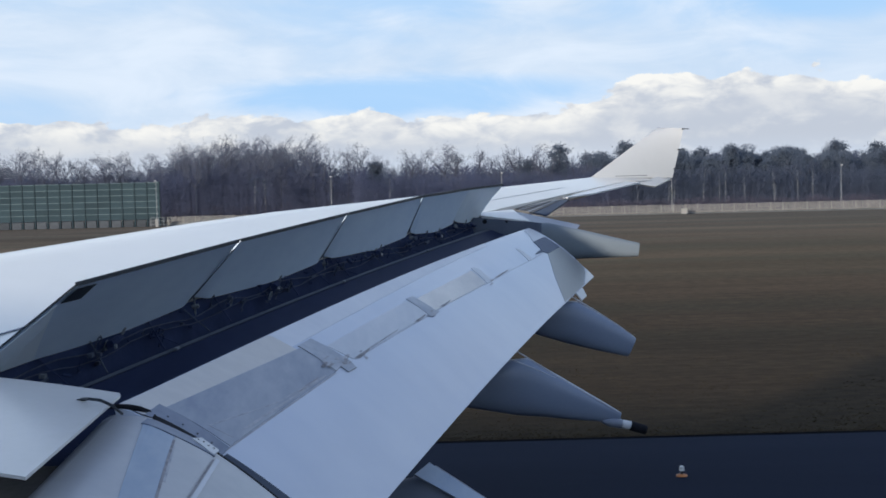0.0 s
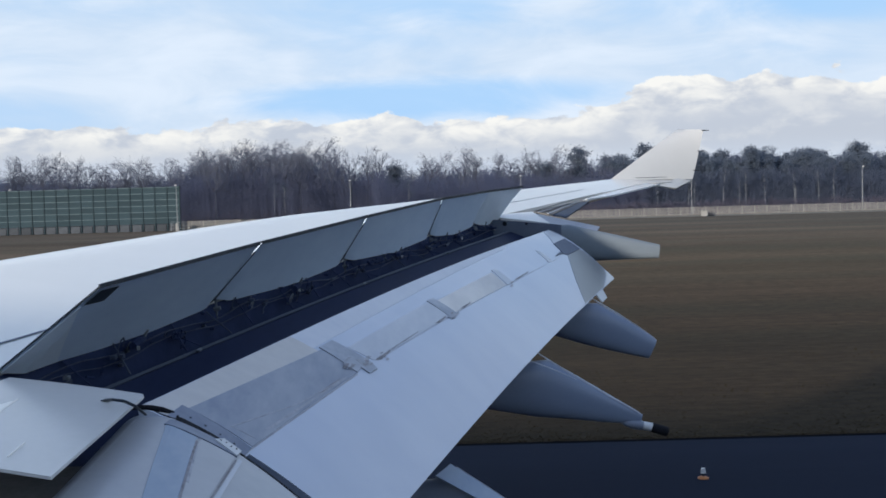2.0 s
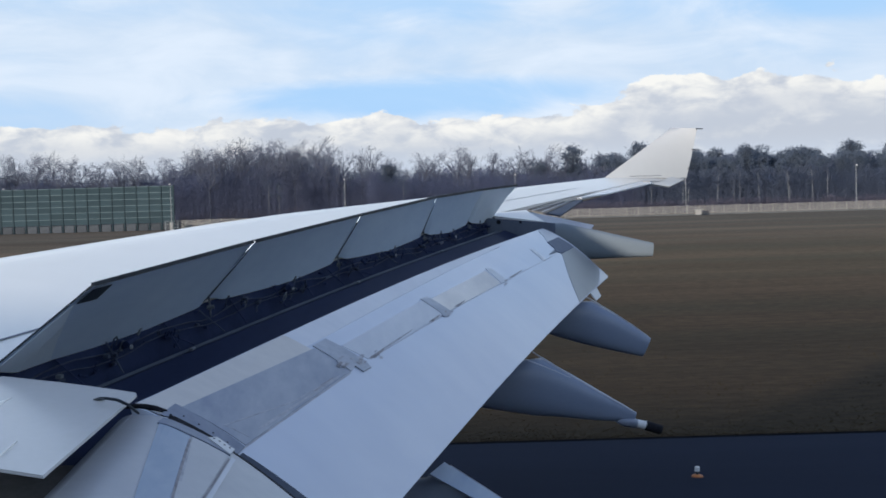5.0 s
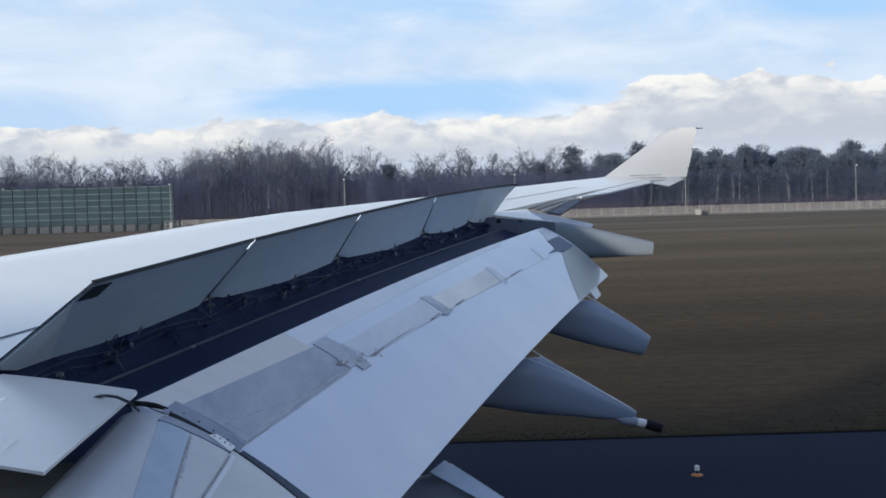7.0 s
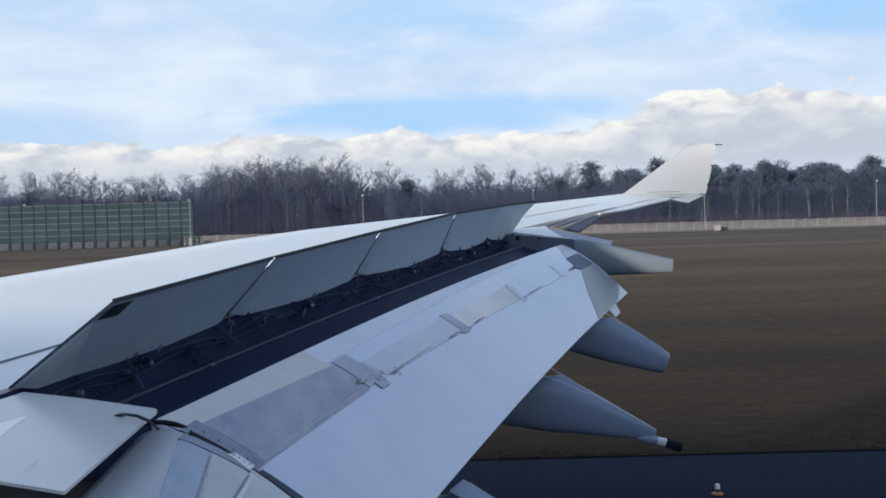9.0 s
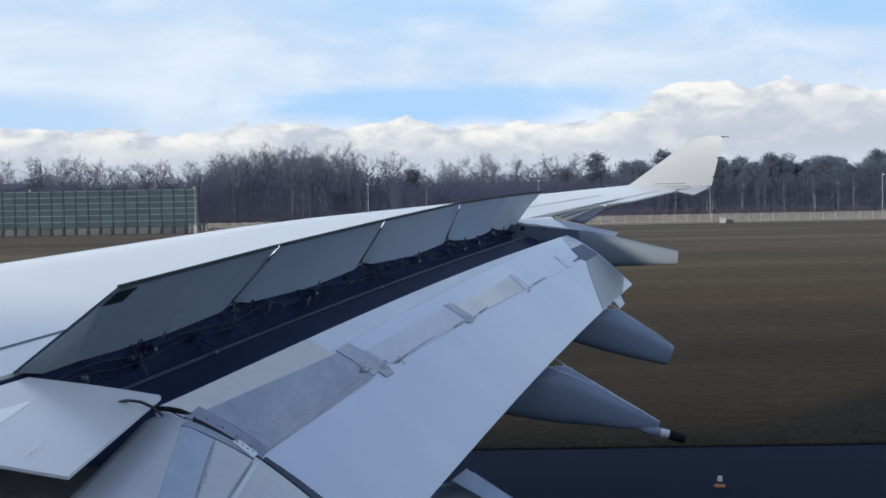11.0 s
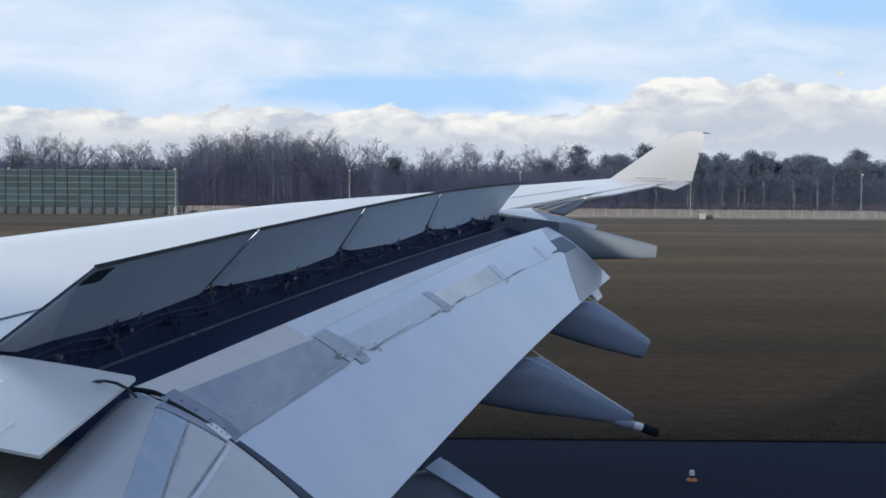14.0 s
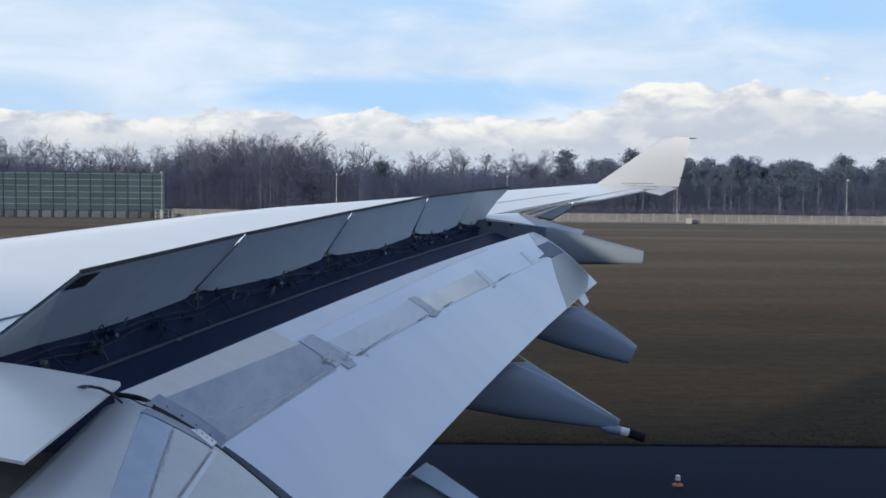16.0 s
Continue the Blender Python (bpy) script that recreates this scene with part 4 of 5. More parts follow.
# thin pale tubes stand in for the highlight along the edges
for pts, r in (([(1.125, 14.87, 3.715), (1.61, 14.87, 3.400), (1.987, 14.88, 3.161), (2.431, 14.90, 2.890)], 0.009), ([(1.021, 14.66, 3.650), (1.272, 14.67, 3.545), (1.595, 14.76, 3.385)], 0.008)):
    g = bmesh.new()
    tube(g, pts, [r] * (len(pts) - 1) + [r * 0.5], 6)
    part("ridge_highlight", g, SEALPALE, fairing_a, "thin pale ridge painted as an edge highlight")
fairing_b = canoe([(-0.633, 18.35, 4.222, 0.089), (0.302, 18.35, 4.025, 0.187), (1.249, 18.35, 3.882, 0.232), (1.789, 18.35, 3.763, 0.299), (2.258, 18.35, 3.680, 0.362), (2.689, 18.35, 3.490, 0.29), (3.048, 18.35, 3.330, 0.211), (3.21, 18.35, 3.253, 0.169)],
                  "blue-grey flap fairing with a cut-off end")
# a pale tube stands in for the highlight on this top edge
g = bmesh.new()
tube(g, [(2.257, 18.28, 4.097), (2.639, 18.29, 3.857), (3.022, 18.30, 3.597), (3.244, 18.31, 3.430)], [0.010, 0.010, 0.009, 0.005], 6)
part("ridge_highlight", g, SEALPALE, fairing_b, "thin pale ridge painted as an edge highlight")
fairing_c = canoe([(-1.257, 11.50, 2.756, 0.115), (-0.571, 11.50, 2.684, 0.239), (-0.229, 11.50, 2.655, 0.295), (-0.035, 11.50, 2.692, 0.383), (0.258, 11.50, 2.579, 0.280), (0.575, 11.50, 2.451, 0.193), (1.035, 11.50, 2.226, 0.104)], "blue-grey flap fairing with a tapering tail")
# sky reflection on the flat top is put into a paler panel
g = bmesh.new()
plate(g, lambda u, v: lerp(lerp((-0.043, 11.420, 3.116), (-0.192, 11.220, 3.049), u), lerp((0.717, 11.420, 2.588), (0.491, 11.200, 2.649), u), v), 2, 8, 0.02)
part("top_panel", g, PANELBLUE, fairing_c, "flat top panel, painted paler for the sky's reflection")
fairing_d = canoe([(0.9, 20.45, 4.92, 0.10), (1.3, 20.45, 4.92, 0.26), (1.7, 20.45, 4.90, 0.34), (2.1, 20.45, 4.88, 0.36), (2.7, 20.45, 4.82, 0.27), (3.73, 20.45, 4.70, 0.125)],
                  "pale green-grey outer flap fairing with a square end", squash=0.55)
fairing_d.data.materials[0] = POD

# fixed trailing panel beyond the spoilers and the aileron
def quad(a, b, c, d):
    return lambda u, v: lerp(lerp(a, b, u), lerp(d, c, u), v)


g = bmesh.new()
plate(g, quad((0.862, 20.5, 5.428), (1.56, 21.25, 5.455), (1.80, 20.38, 5.257), (0.93, 20.36, 5.376)), 6, 6, 0.03)
part("fixed_panel", g, WHITE, plane, "fixed white trailing panel")
g = bmesh.new()
plate(g, quad((1.62, 21.05, 5.416), (2.729, 20.75, 5.158), (2.618, 20.42, 5.082), (1.79, 20.40, 5.252)), 6, 4, 0.03)
part("fixed_panel", g, BRACKETBLUE, plane, "grey trailing panel above the fairing")
g = bmesh.new()
plate(g, lambda u, v: lerp((2.78, 23.7, 5.644), (4.72, 27.2, 5.955), u) + Vector((0.26 + 0.02 * u, -0.1, -0.012 - 0.02 * u)) * v * (0.35 + 0.65 * min(1.0, u / 0.25)), 16, 2, 0.03)
aileron = part("aileron", g, WHITE, plane, "aileron deflected upwards, seen edge-on")
g = bmesh.new()
ribbon(g, [(1.628, 21.4, 5.468), (2.657, 23.5, 5.664), (3.531, 25.2, 5.796), (4.613, 27.2, 5.952)], 0.035)
part("hinge_gap", g, EDGE, aileron)
g = bmesh.new()
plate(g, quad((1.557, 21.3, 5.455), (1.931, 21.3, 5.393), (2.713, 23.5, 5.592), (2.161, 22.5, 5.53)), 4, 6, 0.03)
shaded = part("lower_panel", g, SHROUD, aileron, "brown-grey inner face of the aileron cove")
for k, (m, w) in enumerate(((SEALPALE, 0.016), (EDGE, 0.020), (BRACKET, 0.025))):
    g = bmesh.new()
    f = (0.30, 0.52, 0.78)[k]
    ribbon(g, [lerp((1.557, 21.3, 5.462), (1.931, 21.3, 5.40), f), lerp((2.161, 22.5, 5.538), (2.713, 23.5, 5.60), f)], w, 0.006)
    part("cove_strip", g, m, shaded)
# the cove's shade is put into this panel's dark colour
g = bmesh.new()
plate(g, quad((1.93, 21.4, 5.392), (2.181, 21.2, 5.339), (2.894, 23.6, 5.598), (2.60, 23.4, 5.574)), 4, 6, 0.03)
part("lower_panel", g, JOINTSHADE, aileron, "lower panel painted blue-grey for its shade")

# winglet
g = bmesh.new()


def winglet(u, v):
    lo = lerp((3.80, 26.95, 6.05), (6.02, 28.3, 6.02), u)
    hi = lerp((5.80, 28.95, 7.29), (6.46, 29.0, 7.26), u)
    return lerp(lo, hi, v) + Vector((0, -0.10 * math.sin(v * math.pi / 2) * (1 - v), 0))


nu, nv = 10, 10
rows = []
for i in range(nu + 1):
    for side in (0, 1):
        w = 0.14 * math.sin((i / nu) ** 0.7 * math.pi) * (1 if side else -0.2)
        rows.append([g.verts.new(winglet(i / nu, j / nv) + Vector((0, w * (1 - 0.6 * j / nv), 0))) for j in range(nv + 1)])
for i in range(nu):
    for side in (0, 1):
        a, b = rows[2 * i + side], rows[2 * i + 2 + side]
        for j in range(nv):
            g.faces.new((a[j], b[j], b[j + 1], a[j + 1]))
    for j in (0, nv):
        g.faces.new((rows[2 * i][j], rows[2 * i + 1][j], rows[2 * i + 3][j], rows[2 * i + 2][j]))
for i in (0, nu):
    for j in range(nv):
        g.faces.new((rows[2 * i][j], rows[2 * i][j + 1], rows[2 * i + 1][j + 1], rows[2 * i + 1][j]))
winglet_ob = part("winglet", g, WINGLET, plane, "white upturned winglet", smooth=True)
winglet_ob.data.set_sharp_from_angle(angle=radians(40))
g = bmesh.new()
plate(g, lambda u, v: lerp(lerp((3.85, 26.9, 6.05), (4.95, 27.3, 5.95), u), lerp((5.35, 28.0, 6.06), (6.0, 28.35, 6.0), u), v) + Vector((0, 0, -0.03 * v * (1 - v))), 6, 6, 0.06)
part("wing_tip", g, WINGLET, winglet_ob, "white wing tip below the winglet")
g = bmesh.new()
plate(g, lambda u, v: lerp(lerp((4.949, 27.3, 5.894), (5.46, 27.6, 5.813), u), lerp((5.66, 28.1, 6.07), (5.97, 28.3, 5.985), u), v), 4, 4, 0.04)
part("tip_fence", g, WINGLET, winglet_ob, "small lower tip plate")
g = bmesh.new()
ribbon(g, [(4.42, 27.0, 6.085), (5.2, 27.3, 6.085)], 0.03, 0.01)
part("panel_seam", g, EDGE, winglet_ob)
for v in (0.18, 0.56, 0.985):
    g = bmesh.new()
    p = winglet(1.0, v)
    tube(g, [p - Vector((0.04, 0.03, 0)), p + Vector((0.14, -0.02, -0.005))], [0.016, 0.010], 6)
    part("static_wick", g, EDGE, winglet_ob)

# fuselage, fin and wheels
g = bmesh.new()
tube(g, [(-44, -2.98, 5.0), (-42.5, -2.98, 5.1), (-40, -2.98, 5.3), (-36, -2.98, 5.5), (-8, -2.98, 5.5), (8, -2.98, 5.5), (19, -2.98, 5.5), (27, -2.98, 6.1), (36, -2.98, 6.8)],
     [0.3, 1.5, 2.4, 2.82, 2.82, 2.82, 2.6, 1.7, 0.5], 40)
part("fuselage", g, WHITE, plane, "white fuselage", smooth=True)
g = bmesh.new()
vs = []
for side in (-0.22, 0.22):
    vs.append([g.verts.new((x, -2.98 + side * k, z)) for x, z, k in ((19.5, 8.2, 1), (22.5, 10.6, 0.8), (29.0, 16.8, 0.4), (33.0, 16.9, 0.4), (33.2, 7.0, 1))])
g.faces.new(vs[0])
g.faces.new(vs[1][::-1])
for k in range(5):
    g.faces.new((vs[0][k], vs[1][k], vs[1][(k + 1) % 5], vs[0][(k + 1) % 5]))
part("tail_fin", g, WHITE, plane, "tall swept tail fin")
for x, y in ((-3.0, -8.0), (-3.0, 2.0), (-37.0, -2.98)):
    g = bmesh.new()
    tube(g, [(x, y, 0.55), (x, y, 3.4)], 0.16, 12)
    leg = part("landing_gear_leg", g, STEEL, plane)
    for dx in (-0.7, 0.7):
        for dy in (-0.5, 0.5):
            g = bmesh.new()
            tube(g, [(x + dx, y + dy - 0.2, 0.56), (x + dx, y + dy + 0.2, 0.56)], 0.56, 24)
            part("wheel", g, RUBBER, leg)

# ---------------------------------------------------------------- runway edge light
edge_light = tagged(new("runway_edge_light"), "small raised runway light with white lens and orange base", "runway light")
edge_light.location = (4.96, 22.8, 0.0)
edge_light.scale = (0.85, 0.85, 0.85)
g = bmesh.new()
tube(g, [(0, 0, 0), (0, 0, 0.025), (0, 0, 0.055)], [0.135, 0.13, 0.06], 20)
part("base_plate", g, ORANGE, edge_light, "orange base plate")
g = bmesh.new()
tube(g, [(0, 0, 0.053), (0, 0, 0.13)], 0.035, 10)
part("stem", g, EDGE, edge_light)
g = bmesh.new()
tube(g, [(0, 0, 0.128), (0, 0, 0.145), (0, 0, 0.150), (0, 0, 0.225), (0, 0, 0.245)], [0.062, 0.066, 0.058, 0.058, 0.035], 16)
part("lens", g, WHITE, edge_light, "white lens")

# ---------------------------------------------------------------- grass tufts along the runway
rnd = random.Random(5)
verts, faces = [], []
for k in range(15000):
    y = RUNWAY_EDGE + 0.5 + 75 * rnd.random() ** 2.0
    x = rnd.uniform(-0.10, 0.46) * y + rnd.uniform(-2, 2)
    h = rnd.uniform(0.006, 0.026) * (1 + 0.8 * noise.noise((x * 0.12, y * 0.5, 0)))
    for j in range(3):
        a = rnd.random() * math.tau
        dx, dy = math.cos(a) * 0.024, math.sin(a) * 0.024
        lx, ly = rnd.uniform(-0.12, 0.12), rnd.uniform(-0.06, 0.06)
        n0 = len(verts)
        verts += [(x - dx, y - dy, -0.07), (x + dx, y + dy, -0.07), (x + lx, y + ly, -0.06 + h)]
        faces.append((n0, n0 + 1, n0 + 2))
STRAW = Mat("dry_grass_blades", (0.044, 0.034, 0.018), (0.090, 0.069, 0.038), 0.9, scale=0.2, fine=2, bump=0, per_island=0.25).m
let_through(STRAW, (0.066, 0.050, 0.028), 0.5)
tagged(mesh_object("grass_tufts", verts, faces, STRAW), "short dry brown grass tufts beside the runway", "grass", kind="stuff")

# ---------------------------------------------------------------- perimeter fence
FENCE_Y = 235.0
fence = tagged(new("perimeter_fence"), "long pale wire airfield fence on a low concrete base", "fence")
fence.location = (0, FENCE_Y, -0.06)
g = bmesh.new()
box(g, (-0.055, -0.055, 0), (0.055, 0.055, 2.0), 0.01)
post_mesh = part("post", g, FENCEPOST, fence, "pale fence post")
post_mesh.location.x = -130
for k in range(1, 104):
    o = new("post", post_mesh.data)
    o.parent, o.location = fence, (-130 + 2.5 * k, 0, 0)
verts, faces = [], []
x = -130.0
while x < 127.5:
    x0, x1, z0, z1 = x - 0.019, x + 0.019, 0.25, 1.88
    n0 = len(verts)
    verts += [(x0, -0.02, z0), (x1, -0.02, z0), (x1, -0.02, z1), (x0, -0.02, z1), (x0, 0.0, z0), (x1, 0.0, z0), (x1, 0.0, z1), (x0, 0.0, z1)]
    faces += [(n0, n0 + 1, n0 + 2, n0 + 3), (n0 + 5, n0 + 4, n0 + 7, n0 + 6), (n0 + 1, n0 + 5, n0 + 6, n0 + 2), (n0 + 4, n0, n0 + 3, n0 + 7)]
    x += 0.09
tagged(mesh_object("wire_infill", verts, faces, WIRE, fence), "upright grey wires", kind="stuff")
for z in (0.5, 1.1, 1.87):
    g = bmesh.new()
    box(g, (-130, -0.035, z - 0.02), (127.5, -0.021, z + 0.02))
    part("rail", g, WIRE, fence)
g = bmesh.new()
box(g, (-130, -0.09, -0.1), (127.5, 0.09, 0.24))
part("base_kerb", g, CONCRETE, fence)


# ---------------------------------------------------------------- lamp posts
def lamp_post():
    ob = tagged(new("lamp_post"), "slim galvanised lamp post behind the airfield fence", "lamp post", "lamp posts along the fence")
    g = bmesh.new()
    tube(g, [(0, 0, -0.1), (0, 0, 4), (0, 0, 9.2)], [0.085, 0.07, 0.05], 8)
    part("pole", g, GALV, ob)
    g = bmesh.new()
    tube(g, [(0, 0, 9.15), (0, -0.20, 9.25), (0, -0.45, 9.28)], 0.035, 6)
    part("bracket_arm", g, GALV, ob)
    g = bmesh.new()
    box(g, (-0.16, -0.80, 9.16), (0.16, -0.25, 9.36), 0.05)
    part("lamp_head", g, LAMPHEAD, ob, "white lamp head")
    g = bmesh.new()
    box(g, (-0.12, -0.12, 0.8), (0.12, -0.06, 1.3), 0.02)
    part("junction_box", g, GALV, ob)
    return ob


LAMPHEAD = Mat("white_lamp_head", (0.62, 0.63, 0.64), (0.75, 0.75, 0.75), 0.4, scale=4, fine=30, bump=0).m
first = lamp_post()
first.matrix_basis = pose(-20.2, 240, 0)
for x in (-91.0, 15.3, 50.8, 86.3):
    copy_thing(first, pose(x, 240, 0))
# one stands in front of the barrier's end
tagged(copy_thing(first, pose(-54.75, 232.6, -0.06)), "slim galvanised lamp post before the barrier's end")

# ---------------------------------------------------------------- noise barrier
BAR_Y, BAR_END, BAY = 234.0, -54.5, 2.513
barrier = tagged(new("noise_barrier"), "tall green ribbed noise barrier on concrete base panels", "barrier")
barrier.location = (0, BAR_Y, -0.06)
bays = 28
g = bmesh.new()
box(g, (-0.13, -0.16, -0.2), (0.13, 0.16, 9.10), 0.02)
first_post = part("post", g, GREENPOST, barrier, "dark steel post")
first_post.location.x = BAR_END
g = bmesh.new()
box(g, (-BAY + 0.30, -0.07, 0.0), (-0.30, 0.07, 1.42), 0.03)
first_base = part("base_panel", g, BASEPANEL, barrier, "grey concrete base panel")
first_base.location.x = BAR_END
g = bmesh.new()
box(g, (-BAY + 0.13, -0.06, 0.0), (-0.13, 0.06, 1.235), 0.02)
first_panel = part("panel", g, GREEN, barrier, "green panel")
first_panel.location = (BAR_END, 0, 1.5)
g = bmesh.new()
box(g, (-BAY + 0.13, -0.11, 0.0), (-0.13, -0.02, 0.10), 0.02)
first_rib = part("rib", g, RIB, barrier, "pale rib")
first_rib.location = (BAR_END, 0, 1.5 + 1.13)
g = bmesh.new()
box(g, (-BAY + 0.13, -0.085, 0.0), (-0.13, -0.05, 0.06), 0.01)
first_groove = part("groove", g, GREENPOST, barrier, "dark groove strip")
first_groove.location = (BAR_END, 0, 1.5 + 0.55)
for k in range(bays):
    for row in range(6):
        if k or row:
            for name, src, z in (("panel", first_panel, 0.0), ("rib", first_rib, 1.13), ("groove", first_groove, 0.55)):
                o = new(name, src.data)
                o.parent, o.location = barrier, (BAR_END - BAY * k, 0, 1.5 + 1.248 * row + z)
    if k:
        for name, src in (("post", first_post), ("base_panel", first_base)):
            o = new(name, src.data)
            o.parent, o.location = barrier, (BAR_END - BAY * k, 0, 0)
o = new("post", first_post.data)
o.parent, o.location = barrier, (BAR_END - BAY * bays, 0, 0)
# pale cabinet and a short rail fence round it, at the barrier's end
end_box = tagged(new("electrical_cabinet"), "small pale electrical cabinet beside the barrier", "cabinet")
end_box.location = (-54.6, 231.9, -0.06)
g = bmesh.new()
box(g, (-0.32, -0.22, 0), (0.32, 0.22, 1.55), 0.03)
part("cabinet_body", g, FENCEPOST, end_box)
g = bmesh.new()
box(g, (-0.28, -0.245, 0.15), (0.28, -0.223, 1.42), 0.01)
part("cabinet_door", g, FENCEPOST, end_box)
g = bmesh.new()
box(g, (-0.36, -0.26, 1.552), (0.36, 0.26, 1.62), 0.02)
part("cabinet_lid", g, GALV, end_box)
guard = tagged(new("guard_rail"), "short grey steel guard rail round the cabinet", "guard rail")
guard.location = (-54.4, 231.2, -0.06)
for x in (-1.3, 0.0, 1.3):
    g = bmesh.new()
    box(g, (x - 0.05, -0.05, -0.05), (x + 0.05, 0.05, 1.9), 0.01)
    part("post", g, GALV, guard)
for z in (0.5, 1.2, 1.85):
    g = bmesh.new()
    box(g, (-1.3, -0.03, z - 0.035), (1.3, 0.03, z + 0.035), 0.01)
    part("rail", g, GALV, guard)


# white cabinet standing on the grass before the fence
marker = tagged(new("equipment_cabinet"), "small white equipment cabinet on the grass before the fence", "cabinet")
marker.location = (51.8, 233.0, -0.06)
for name, m, lo, hi in (("plinth", CONCRETE, (-0.62, -0.40, 0.0), (0.62, 0.40, 0.12)), ("cabinet_body", FENCEPOST, (-0.58, -0.36, 0.122), (0.58, 0.36, 1.10)), ("lid", FENCEPOST, (-0.62, -0.40, 1.102), (0.62, 0.40, 1.18))):
    g = bmesh.new()
    box(g, lo, hi, 0.03)
    part(name, g, m, marker)


# ---------------------------------------------------------------- trees
def limb(verts, faces, a, b, ra, rb, sides):
    d = (b - a)
    if d.length < 1e-4:
        return
    d.normalize()
    s = d.cross(Vector((0.31, 0.83, 0.46))).normalized()
    u = s.cross(d)
    n0 = len(verts)
    for p, r in ((a, ra), (b, rb)):
        for k in range(sides):
            t = k * math.tau / sides
            verts.append(p + s * (r * math.cos(t)) + u * (r * math.sin(t)))
    for k in range(sides):
        m = (k + 1) % sides
        faces.append((n0 + k, n0 + m, n0 + sides + m, n0 + sides + k))


def crooked(verts, faces, rnd, a, way, length, ra, rb, steps, bend, sides, lift=0.05):
    """A crooked tapering branch; gives the points along it."""
    pts, p, d = [a.copy()], a.copy(), way.normalized()
    for k in range(steps):
        d = (d + Vector((rnd.gauss(0, bend), rnd.gauss(0, bend), rnd.gauss(0, bend) + lift))).normalized()
        q = p + d * (length / steps)
        limb(verts, faces, p, q, ra + (rb - ra) * k / steps, ra + (rb - ra) * (k + 1) / steps, sides)
        p = q
        pts.append(p.copy())
    return pts


def blade(verts, faces, rnd, a, d, width):
    side = d.cross(Vector((rnd.random() - 0.5, rnd.random() - 0.5, rnd.random() - 0.5)))
    if side.length < 1e-5:
        return
    side = side.normalized() * width
    n0 = len(verts)
    verts += [a - side, a + side, a + d]
    faces.append((n0, n0 + 1, n0 + 2))


def bare_tree_meshes(seed, height, half, fork, girth=0.24, limbs=7, bend=0.05):
    """A leafless tree: a forked trunk under a rounded crown, half metres wide either way, of limbs, branches and fine twigs."""
    rnd = random.Random(seed)
    tv, tf, cv, cf = [], [], [], []
    stem = height * fork
    trunk = crooked(tv, tf, rnd, Vector((0, 0, -0.3)), Vector((rnd.uniform(-1.2, 1.2) * bend, rnd.uniform(-1.2, 1.2) * bend, 1)), stem, girth, girth * 0.62, 6, bend, 7)
    # the leader goes on through the crown
    trunk += crooked(tv, tf, rnd, trunk[-1], Vector((rnd.uniform(-0.2, 0.2), rnd.uniform(-0.2, 0.2), 1)), (height - stem) * 0.72, girth * 0.60, min(0.05, girth * 0.3), 6, bend * 2.8, 6)[1:]
    mid = Vector((0, 0, stem + (height - stem) * 0.46))

    def reach(p, d):
        # distance to the rounded outline of the crown
        q = Vector(((p.x) / half, (p.y) / half, (p.z - mid.z) / ((height - stem) * 0.56)))
        w = Vector((d.x / half, d.y / half, d.z / ((height - stem) * 0.56)))
        a, b, c = w.dot(w), q.dot(w), q.dot(q) - 1
        r = b * b - a * c
        return max(0.5, (-b + math.sqrt(r)) / a) if r > 0 else 0.8

    for k in range(limbs):
        i = 5 + int(6.0 * k / limbs)
        base = trunk[i].lerp(trunk[i + 1], rnd.random())
        az = k * 2.4 + rnd.uniform(-0.5, 0.5)
        tilt = rnd.uniform(0.55, 1.25) * (1.25 - 0.6 * k / limbs)
        way = Vector((math.cos(az) * tilt, math.sin(az) * tilt, 1.0)).normalized()
        ln = reach(base, way) * rnd.uniform(0.86, 1.08)
        pts = crooked(tv, tf, rnd, base, way, ln, 0.11 * girth / 0.24, min(0.024, girth * 0.12), 6, 0.17, 5, 0.03)
        for m in range(7):
            j = 1 + m % 6
            p = pts[j].lerp(pts[j - 1], rnd.random() * 0.8)
            d = (way * 0.6 + Vector((rnd.gauss(0, 0.7), rnd.gauss(0, 0.7), rnd.uniform(-0.2, 0.75)))).normalized()
            sub = crooked(cv, cf, rnd, p, d, min(reach(p, d) * rnd.uniform(0.7, 1.0), height * 0.22), 0.034, 0.014, 4, 0.2, 3, 0.04)
            for w in range(7):
                q = sub[1 + w % 4]
                d2 = (d * 0.8 + Vector((rnd.gauss(0, 0.6), rnd.gauss(0, 0.6), rnd.gauss(0.15, 0.45)))).normalized()
                tw = crooked(cv, cf, rnd, q, d2, rnd.uniform(0.6, 1.3), 0.020, 0.009, 2, 0.25, 3)
                for v in range(8):
                    e = tw[v % 3].lerp(tw[min(2, v % 3 + 1)], rnd.random())
                    d3 = (d2 + Vector((rnd.gauss(0, 0.6), rnd.gauss(0, 0.6), rnd.gauss(0.15, 0.45)))).normalized() * rnd.uniform(0.35, 0.85)
                    blade(cv, cf, rnd, e, d3, 0.012)
    return (tv, tf), (cv, cf)


